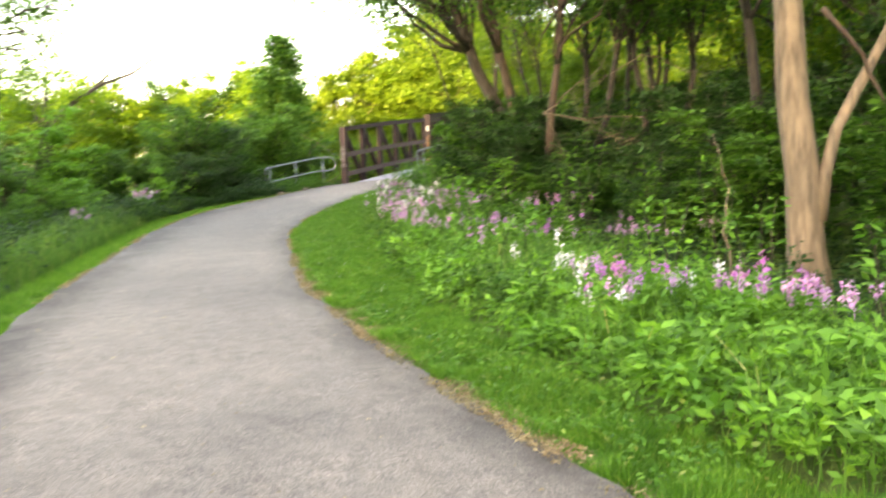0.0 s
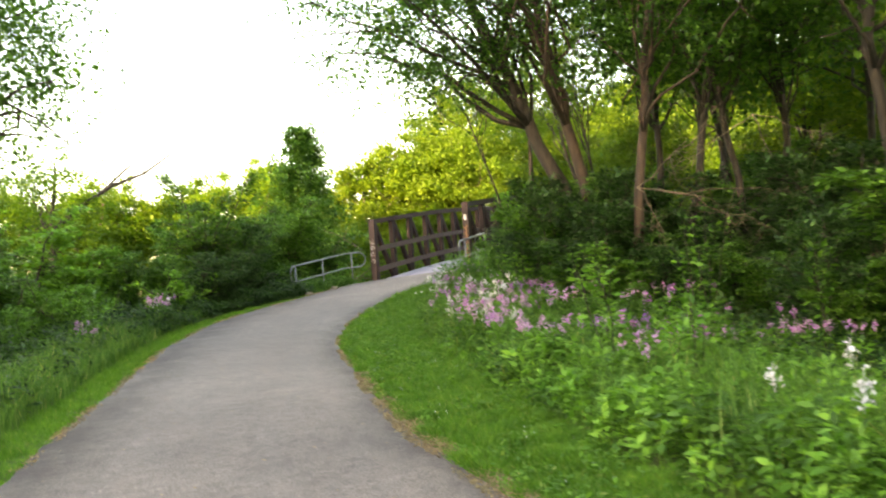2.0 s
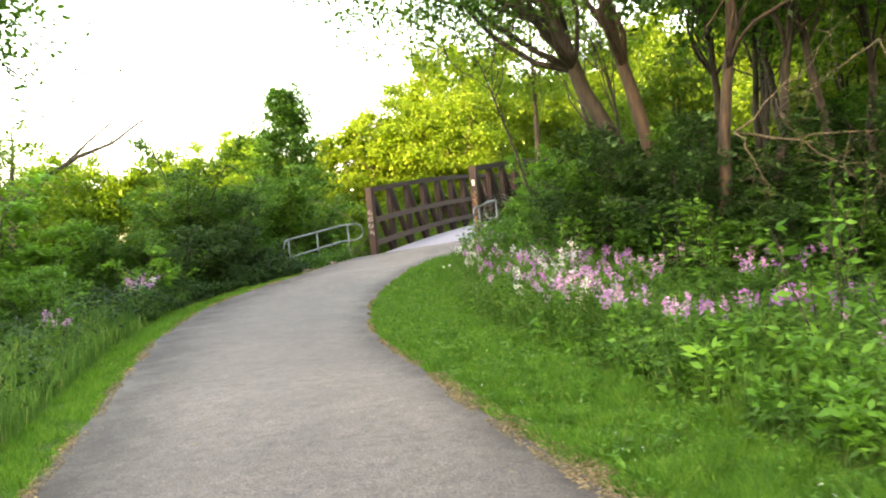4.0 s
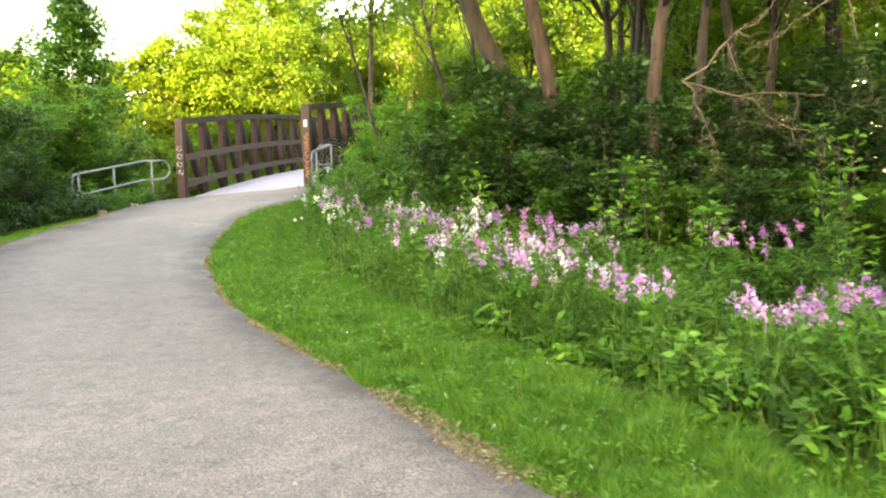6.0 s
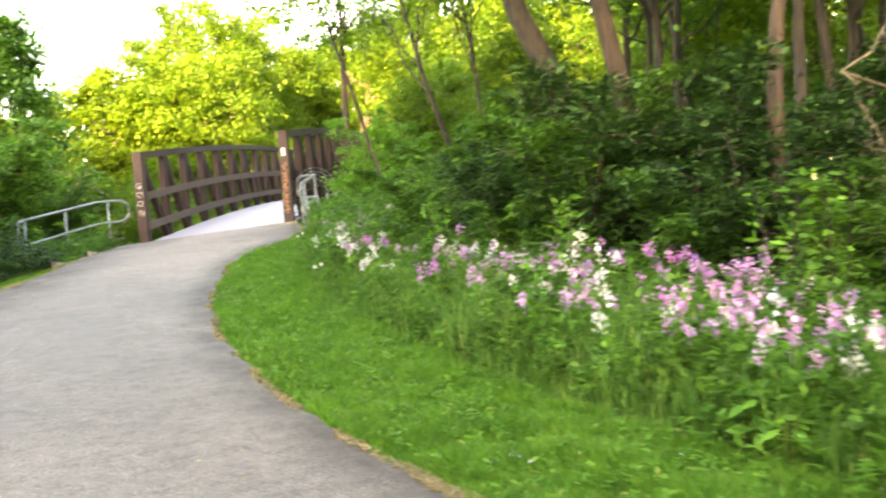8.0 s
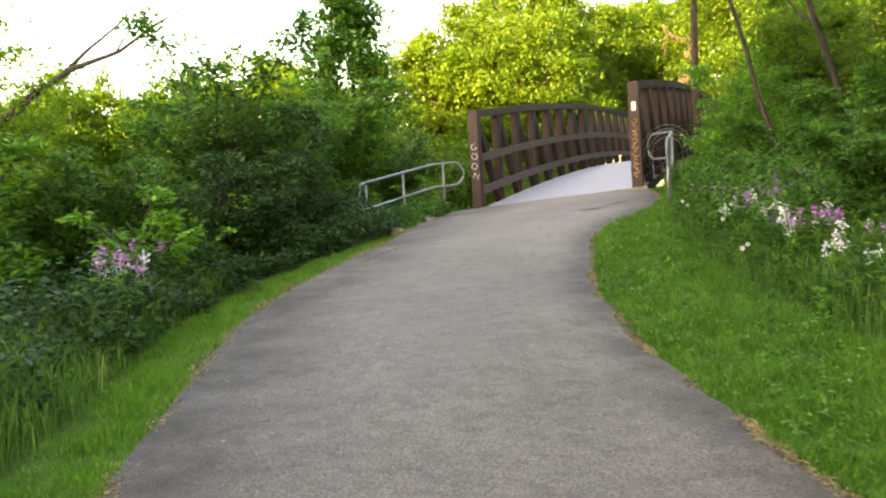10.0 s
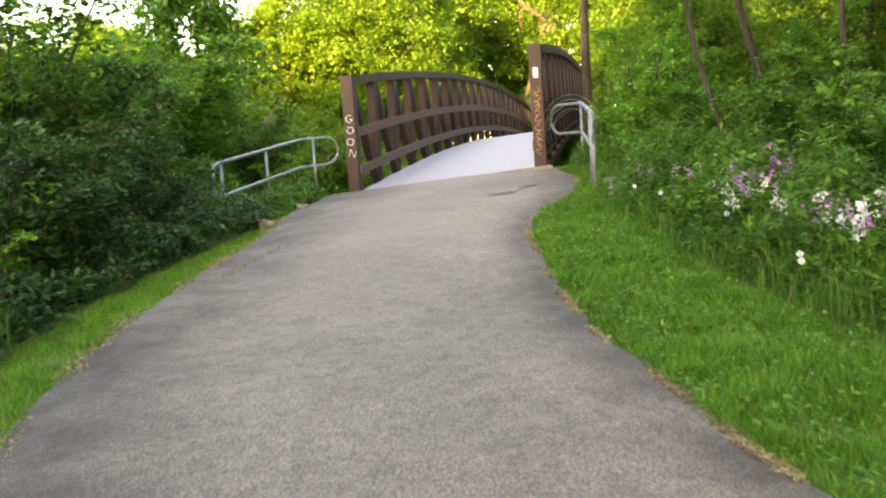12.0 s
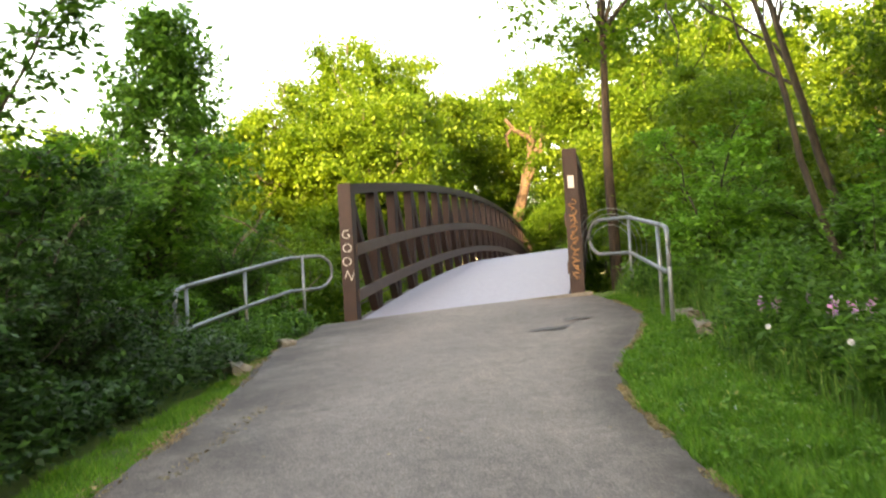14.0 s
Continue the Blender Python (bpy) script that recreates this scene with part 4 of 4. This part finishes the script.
r = np.random.default_rng(90)
zero = lambda y: 0.03 + 0.03 * np.sin(y * 3.1) * np.sin(y * 1.7 + 1)
x1, y1 = strip_points(r, 210000, 2.0, 16.0, zero, LAWN_R)
x2, y2 = strip_points(r, 100000, 16.0, 27.5, zero, LAWN_R)
blades("mown_grass", np.r_[x1, x2], np.r_[y1, y2], 0.09, 0.011, BLADE, "short mown bright green grass verge", r, 1, 1.1)
x1, y1 = strip_points(r, 70000, 4.0, 26.0, zero, LAWN_L, False)
blades("mown_grass", x1, y1, 0.07, 0.008, BLADE, "short green grass along the path edge", r, 1, 1.1)
x1, y1 = strip_points(r, 44000, 2.5, 27.5, LAWN_R, lambda y: LAWN_R(y) + 1.7)
keep = r.uniform(0, 1, len(y1)) < np.interp(y1, [6.0, 10.5], [0.12, 1.0])
x1, y1 = x1[keep], y1[keep]
blades("tall_grass", x1, y1, 0.47, 0.009, TALL, "unmown tall grass at the edge of the woods", r, 2, 0.6)
x1, y1 = strip_points(r, 17000, 3.0, 20.0, LAWN_L, lambda y: LAWN_L(y) + 0.9, False)
blades("tall_grass", x1, y1, 0.4, 0.008, TALL, "unmown grass below the shrubs", r, 2, 0.6)


def leafy_cover(name, x, y, height, radius, per, leaf, mat, label, r):
    """Many small leafy weeds as one mass: leaves in whorls round upright stems."""
    n = len(x)
    z = land(x, y)
    wave = 0.8 + 0.35 * np.sin(x * 2.3 + 1.6 * np.sin(y * 1.1)) * np.sin(y * 1.9 + 1.3 * np.sin(x * 1.7)) + 0.2 * np.sin(x * 5.3 - y * 4.1)
    h = height * r.uniform(0.6, 1.3, n) * away(x, y) * wave
    k = r.uniform(0.15, 1.0, (n, per)) ** 0.8
    ang = r.uniform(0, 2 * np.pi, (n, per))
    tilt = r.normal(size=(n, 1, 2)) * 0.15
    rad = radius * (1.15 - 0.75 * k) * r.uniform(0.2, 1.0, (n, per))
    c = np.stack([x[:, None] + np.cos(ang) * rad + tilt[..., 0] * k * h[:, None], y[:, None] + np.sin(ang) * rad + tilt[..., 1] * k * h[:, None], z[:, None] + k * h[:, None]], -1).reshape(-1, 3)
    out = np.stack([np.cos(ang), np.sin(ang), 0 * ang + 0.25], -1).reshape(-1, 3)
    ob = quad_mesh(name, leaf_quads(c, leaf, leaf * 0.45, r, 0.1, out), mat)
    return tagged(ob, label, "undergrowth", kind="stuff")


x1, y1 = strip_points(r, 1250, 2.5, 13.0, LAWN_R, lambda y: LAWN_R(y) + 2.4)
kind = np.sin(x1 * 1.9 + np.sin(y1 * 2.1)) * np.sin(y1 * 1.4 + 0.7) + r.normal(size=len(x1)) * 0.35
leafy_cover("weeds", x1[kind > 0.2], y1[kind > 0.2], 0.37, 0.18, 38, 0.095, LEAF_FRESH, "fresh green broad-leaved weeds beside the mown verge", r)
part_mid = (kind <= 0.2) & (kind > -0.6)
leafy_cover("weeds", x1[part_mid], y1[part_mid], 0.34, 0.15, 40, 0.075, LEAF_FRESH, "small-leaved green weeds beside the mown verge", r)
leafy_cover("weeds", x1[kind <= -0.6], y1[kind <= -0.6], 0.33, 0.16, 44, 0.085, LEAF_MID, "darker green leafy weeds beside the mown verge", r)
x1, y1 = strip_points(r, 2500, 10.0, 27.0, lambda y: LAWN_R(y) + 0.06, lambda y: LAWN_R(y) + 2.6)
leafy_cover("weeds", x1[::6], y1[::6], 0.42, 0.13, 34, 0.08, LEAF_FRESH, "green leafy weeds under the flowers", r)
keep = np.arange(len(x1)) % 6 > 0
leafy_cover("weeds", x1[keep], y1[keep], 0.48, 0.12, 40, 0.07, LEAF_WOOD, "dark green leafy weeds under the flowers", r)
x1, y1 = strip_points(r, 620, 19.6, 26.6, lambda y: LAWN_R(y) + 0.2, lambda y: LAWN_R(y) + 2.3)
leafy_cover("weeds", x1, y1, 0.58, 0.16, 42, 0.085, LEAF_MID, "tall leafy weeds banked up beside the bridge approach", r)
x1, y1 = strip_points(r, 260, 25.6, 28.8, lambda y: 0 * y + 0.08, lambda y: 0 * y + 1.0, False)
leafy_cover("weeds", x1, y1, 0.26, 0.12, 34, 0.075, LEAF_MID, "low green weeds round the foot of the handrail", r)
# undergrowth leaves here carry shade in their colour
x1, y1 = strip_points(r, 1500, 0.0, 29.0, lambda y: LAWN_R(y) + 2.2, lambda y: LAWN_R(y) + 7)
leafy_cover("weeds", x1, y1, 0.36, 0.2, 26, 0.09, LEAF_SHADED, "low undergrowth on the woodland floor, its green darkened for shade", r)
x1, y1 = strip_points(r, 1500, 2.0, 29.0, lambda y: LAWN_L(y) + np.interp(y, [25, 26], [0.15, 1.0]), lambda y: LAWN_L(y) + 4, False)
leafy_cover("weeds", x1, y1, 0.5, 0.18, 28, 0.08, LEAF_SHADED, "green weeds below the shrubs", r)
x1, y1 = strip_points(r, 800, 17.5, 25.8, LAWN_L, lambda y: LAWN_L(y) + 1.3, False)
leafy_cover("weeds", x1, y1, 0.4, 0.14, 34, 0.075, LEAF_SHADED, "weeds at the foot of the shrubs, their green darkened for shade", r)
# dark shrubs crowding the verge
for i, y in enumerate(np.arange(21.7, 24.4, 0.75)):
    put_copy(KINDS[2], float(edge_x(y, False)) - float(LAWN_L(y)) - r.uniform(0.7, 0.95), y, r.uniform(0, 6.28), r.uniform(0.45, 0.62))
# dry litter on the path's edge
x1, y1 = strip_points(r, 52000, 2.0, 27.0, lambda y: np.interp(y, [9, 13], [-0.09, -0.035]), lambda y: np.interp(y, [2, 8, 11, 14, 27], [0.1, 0.16, 0.1, 0.02, 0.01]))
keep = np.sin(y1 * 2.3) * np.sin(y1 * 5.1 + 1) + r.uniform(-0.6, 0.9, len(y1)) > np.interp(y1, [10, 15], [0.0, 0.6])
x1, y1 = x1[keep], y1[keep]
litter = leaf_quads(np.stack([x1, y1, land(x1, y1) + 0.03], 1), 0.032, 0.007, r, 0.0)
litter[:, 2] = np.repeat(land(x1, y1) + 0.035, 4) + r.uniform(-0.004, 0.008, len(litter))
tagged(quad_mesh("litter", litter, STRAW), "dry brown grass clippings along the asphalt edge", "litter", kind="stuff")


x1, y1 = strip_points(r, 9000, 8.0, 26.5, lambda y: 0 * y - 0.07, lambda y: np.interp(y, [8, 20, 26], [0.03, 0.08, 0.1]), False)
x2, y2 = strip_points(r, 160, 21.6, 23.2, lambda y: -0.42 + 0.05 * np.sin(y * 2.1), lambda y: -0.32 + 0.05 * np.sin(y * 2.1), False)
keep = np.sin(y1 * 1.9) * np.sin(y1 * 4.3 + 2) + r.uniform(-0.6, 0.9, len(y1)) > 0.15
x1, y1 = np.r_[x1[keep], x2], np.r_[y1[keep], y2]
litter = leaf_quads(np.stack([x1, y1, land(x1, y1) + 0.03], 1), 0.032, 0.007, r, 0.0)
litter[:, 2] = np.repeat(land(x1, y1) + 0.04, 4) + r.uniform(-0.004, 0.008, len(litter))
tagged(quad_mesh("litter", litter, STRAW), "thin line of dry brown litter along the asphalt edge", "litter", kind="stuff")


def make_flower(name, x, y, height, petals, label, seed, stalks=4):
    """A clump of leafy stalks, each with a loose head of four-petalled flowers."""
    rr = np.random.default_rng(seed)
    plant = empty(name, x, y, float(land(x, y)), label, "flower", "wild flowers")
    lv = []
    for _ in range(stalks):
        a = np.array([rr.normal() * 0.06, rr.normal() * 0.06, -0.02])
        e = a + np.array([rr.normal() * 0.13, rr.normal() * 0.13, height * rr.uniform(0.75, 1.1)])
        line = bent(a, e, rr, 0.08, 6)
        stalk = tubes("stalk", [(line, np.linspace(0.005, 0.003, 6))], LEAF_FRESH, plant, sides=4)
        k = rr.uniform(0.1, 0.85, 14)
        c = np.stack([np.interp(k, np.linspace(0, 1, 6), line[:, i]) for i in range(3)], 1)
        ang = rr.uniform(0, 6.28, 14)
        lv.append(leaf_quads(c, 0.11, 0.03, rr, -0.15, np.stack([np.cos(ang), np.sin(ang), 0 * ang + 0.3], 1) * 1.5))
        m = 15
        p = e + unit(rr.normal(size=(m, 3))) * rr.uniform(0.3, 1, (m, 1)) * np.array([0.05, 0.05, 0.075]) - np.array([0, 0, 0.03])
        nrm = unit(p - e + np.array([0, 0, 0.03]) + rr.normal(size=(m, 3)) * 0.02)
        s = unit(np.cross(nrm, rr.normal(size=(m, 3))))
        t = np.cross(nrm, s)
        w = rr.uniform(0.012, 0.019, (m, 1))
        heads = [np.stack([p - d * w, p - q * w * 0.7 + nrm * 0.002, p + d * w, p + q * w * 0.7 + nrm * 0.002], 1).reshape(-1, 3) for d, q in ((s, t), (t, s))]
        axis = e + np.stack([0 * p[:, 0], 0 * p[:, 0], np.clip(p[:, 2] - e[2] - 0.02, -0.09, 0.03)], 1)
        heads.append(np.stack([axis - s * 0.0015, axis + s * 0.0015, p + s * 0.0015, p - s * 0.0015], 1).reshape(-1, 3))
        core = np.array([[-0.002, 0, -0.11], [0.002, 0, -0.11], [0.002, 0, 0.035], [-0.002, 0, 0.035]])
        heads.append(e + core)
        quad_mesh("flower_head", np.concatenate(heads), petals, stalk)
    quad_mesh("foliage", np.concatenate(lv), LEAF_FRESH, plant)
    return plant


FLOWERS = [make_flower("wild_flower", 1.1, 6.5, 0.62, PINK, "pink four-petalled wild flowers on tall leafy stalks", 101),
           make_flower("wild_flower", 1.3, 5.6, 0.6, PURPLE, "purple wild flowers on tall leafy stalks", 102),
           make_flower("wild_flower", 1.7, 5.9, 0.58, PETAL_WHITE, "white wild flowers on tall leafy stalks", 103, 3),
           make_flower("wild_flower", 0.4, 9.0, 0.66, PINK, "pink wild flowers on tall leafy stalks", 104, 5),
           make_flower("wild_flower", -0.6, 12.6, 0.64, PETAL_WHITE, "white wild flowers on tall leafy stalks", 105, 4),
           make_flower("wild_flower", -0.9, 13.4, 0.66, PURPLE, "purple wild flowers on tall leafy stalks", 106, 3)]
def sow(x, y, reach, n, weights):
    """A loose clump of flowers round a place."""
    for _ in range(n):
        px, py = x + r.normal() * reach, y + r.normal() * reach * 1.3
        rim = float(edge_x(py)) + float(LAWN_R(py)) + 0.3 if px > -4 else -99
        px = px if px > rim else rim + 0.7 * (rim - px)
        put_copy(FLOWERS[r.choice(6, p=weights)], px, py, r.uniform(0, 6.28), r.uniform(0.88, 1.12) if y < 12.3 else r.uniform(0.9, 1.2))


PALE, DEEP, MIXED = [0.37, 0.1, 0.16, 0.2, 0.17, 0.0], [0.3, 0.35, 0.03, 0.12, 0.0, 0.2], [0.33, 0.12, 0.14, 0.2, 0.15, 0.06]
for x, y, reach, n, weights in [
        (0.95, 6.5, 0.12, 2, PALE), (1.0, 5.4, 0.2, 3, MIXED), (1.85, 5.2, 0.25, 6, DEEP), (2.3, 5.1, 0.35, 4, MIXED), (2.7, 4.6, 0.4, 3, PALE), (3.2, 5.4, 0.4, 3, MIXED),
        (-0.15, 10.7, 0.2, 3, MIXED), (-0.68, 11.45, 0.08, 1, PALE), (-0.6, 12.1, 0.1, 2, MIXED), (-0.75, 12.6, 0.3, 5, PALE), (0.5, 11.4, 0.4, 4, DEEP), (0.9, 10.4, 0.4, 4, DEEP), (1.5, 10.9, 0.4, 7, DEEP),
        (2.2, 11.2, 0.5, 5, DEEP), (2.8, 10.2, 0.5, 3, MIXED), (1.7, 13.3, 0.45, 5, DEEP), (0.55, 14.6, 0.35, 6, DEEP), (-0.2, 15.3, 0.45, 10, MIXED), (-0.55, 13.9, 0.4, 8, PALE), (-0.8, 16.4, 0.5, 10, MIXED),
        (-1.0, 17.8, 0.5, 9, MIXED), (-1.2, 19.2, 0.3, 5, MIXED), (-1.5, 19.8, 0.2, 2, PALE), (-0.8, 20.8, 0.35, 5, MIXED), (-0.55, 22.3, 0.4, 5, DEEP), (-7.1, 19.8, 0.2, 3, PALE), (-6.9, 18.6, 0.2, 2, PALE), (-6.6, 15.2, 0.2, 2, PALE)]:
    sow(x, y, reach, n, weights)


# ---- writing and small things on the bridge ----
FACE = Matrix.Rotation(-radians(22.3), 4, "Z") @ Matrix.Rotation(radians(90), 4, "X")


def letter(text, size, place, mat, parent, lean=0.0):
    """One painted letter on the face of a post."""
    curve = bpy.data.curves.new("letter", "FONT")
    curve.body, curve.size, curve.extrude, curve.align_x, curve.offset = text, size, 0.002, "CENTER", -0.0045
    ob = new("letter", curve)
    me = bpy.data.meshes.new_from_object(ob.evaluated_get(bpy.context.evaluated_depsgraph_get()))
    bpy.data.objects.remove(ob)
    made = link_mesh("letter", me, mat, parent, "sprayed white letter")
    made.matrix_basis = Matrix.Translation(place) @ FACE @ Matrix.Rotation(radians(lean), 4, "Z")


bridge = bpy.data.objects["footbridge"]
for i, (ch, lean) in enumerate((("G", 4), ("O", -5), ("O", 6), ("N", -18))):
    letter(ch, 0.19, frame_at(-0.116, -HALF + 0.0, 1.22 - 0.2 * i), WHITE, bridge, lean)
bm = bmesh.new()
box(bm, (0, 0, 0), (0.085, 0.17, 0.006), bevel=0.002)
plate = part("plate", bm, WHITE, bridge, "small white marker plate")
plate.matrix_basis = Matrix.Translation(frame_at(-0.114, HALF, 1.56)) @ FACE
rr = np.random.default_rng(5)
for i in range(7):
    q = [frame_at(-0.112, HALF + 0.055 * math.sin(a * 1.7 + i) * (1 if a < 3.5 else 0.6), 1.3 - 0.16 * i - 0.024 * a + 0.02 * math.cos(a * 2.3)) for a in np.linspace(0, 6, 14)]
    tubes("paint_mark", [([tuple(v) for v in q], [0.012] * 14)], OCHRE, bridge, "ochre scrawl of spray paint", sides=5)

# bent wire hoops behind the corner rail
hoops = empty("wire_hoops", 0, 0, 0, "bent wire hoops beside the bridge corner", "wire")
for i in range(4):
    rad = 0.3 + 0.07 * i
    pts = [(0.12 + SIDE[0] * rad * math.cos(a), 28.35 + SIDE[1] * rad * math.cos(a), 2.25 + rad * 1.15 * math.sin(a)) for a in np.linspace(-1.2, 3.6, 20)]
    tubes("hoop", [(pts, [0.006] * 20)], GALV, hoops, sides=4)


def rough_block(x, y, size, turn, label, seed):
    rr = random.Random(seed)
    bm = bmesh.new()
    box(bm, (0, 0, 0), size)
    bmesh.ops.subdivide_edges(bm, edges=bm.edges[:], cuts=2, use_grid_fill=True)
    for v in bm.verts:
        v.co += Vector((rr.uniform(-1, 1), rr.uniform(-1, 1), rr.uniform(-1, 1))) * 0.02
    ob = part("kerb_stone", bm, KERB)
    ob.matrix_basis = Matrix.Translation((x, y, float(land(x, y)) + size[2] * 0.3)) @ Matrix.Rotation(radians(turn), 4, "Z")
    tagged(ob, label, "kerb", "kerb stones")


for i, (x, y, turn) in enumerate(((-0.66, 24.45, 25), (-0.42, 25.2, 12), (-5.12, 25.3, -15), (-4.72, 27.0, -28))):
    rough_block(x, y, (0.16, 0.6, 0.12), -turn, "broken pale concrete kerb beside the path", 200 + i)

# stains and scattered specks on the asphalt
def stain(x, y, rx, ry, seed):
    rr = np.random.default_rng(seed)
    n = 18
    a = np.linspace(0, 2 * np.pi, n, endpoint=False)
    k = 1 + 0.25 * rr.normal(size=n)
    px, py = x + rx * np.cos(a) * k, y + ry * np.sin(a) * k
    z = land(px, py) + 0.055
    v = np.stack([px, py, z], 1)
    ob = part_vf("stain", v, [tuple(range(n))], TAR)
    tagged(ob, "dark tar stain on the grey asphalt", "stain", "tar stains")


TAR = plain("tar_patch", (0.045, 0.043, 0.045), 0.7, 0.3)
stain(-1.95, 25.3, 0.2, 0.1, 1)
stain(-1.45, 25.75, 0.17, 0.07, 2)
x1, y1 = r.uniform(0.06, 0.94, 420), r.uniform(1, 27, 420)
xl, xr = edge_x(y1, False), edge_x(y1, True)
xs = xl + (xr - xl) * x1
zs = land(xs, y1) + 0.03 + 0.02 * np.sin(np.pi * x1) + 0.006
bits = leaf_quads(np.stack([xs, y1, zs], 1), 0.03, 0.018, r, 0.0)
bits[:, 2] = np.repeat(zs, 4) + r.uniform(0, 0.006, len(bits))
tagged(quad_mesh("path_litter", bits, STRAW), "scattered dry leaf scraps on the asphalt", "litter", kind="stuff")


# seed heads and clover
def make_dandelion(x, y, seed):
    rr = np.random.default_rng(seed)
    plant = empty("dandelion", x, y, float(land(x, y)), "dandelion with pale stalk and white seed head", "flower", "dandelions")
    e = np.array([rr.normal() * 0.06, rr.normal() * 0.06, rr.uniform(0.32, 0.5)])
    stalk = tubes("stalk", [(bent((0, 0, -0.02), e, rr, 0.08, 6), np.linspace(0.004, 0.003, 6))], TALL, plant, sides=5)
    n = 70
    d = unit(rr.normal(size=(n, 3)))
    s1 = unit(np.cross(d, rr.normal(size=(n, 3)))) * 0.006
    q = np.stack([e + d * 0.004, e + d * 0.018 + s1, e + d * 0.021, e + d * 0.018 - s1], 1)
    quad_mesh("seed_head", q, PETAL_WHITE, stalk)


for i, (x, y) in enumerate([(-1.72, 19.05), (-1.87, 18.91), (-1.6, 21.2), (-1.5, 20.2), (-1.25, 22.4)]):
    make_dandelion(x, y, 300 + i)
x1, y1 = strip_points(r, 90, 5.0, 25.0, lambda y: 0 * y + 0.15, LAWN_R)
c = np.stack([x1, y1, land(x1, y1) + r.uniform(0.05, 0.1, len(x1))], 1)
c = (c[:, None] + r.normal(size=(len(x1), 6, 3)) * 0.004).reshape(-1, 3)
tagged(quad_mesh("clover_flowers", leaf_quads(c, 0.009, 0.007, r), PETAL_WHITE), "tiny white clover flowers in the lawn", "flower", kind="stuff")
x1, y1 = strip_points(r, 2600, 3.0, 26.0, lambda y: 0 * y + 0.05, LAWN_R)
leafy_cover("lawn_weeds", x1, y1, 0.2, 0.05, 7, 0.04, BLADE, "broad-leaved weeds in the mown grass", r)
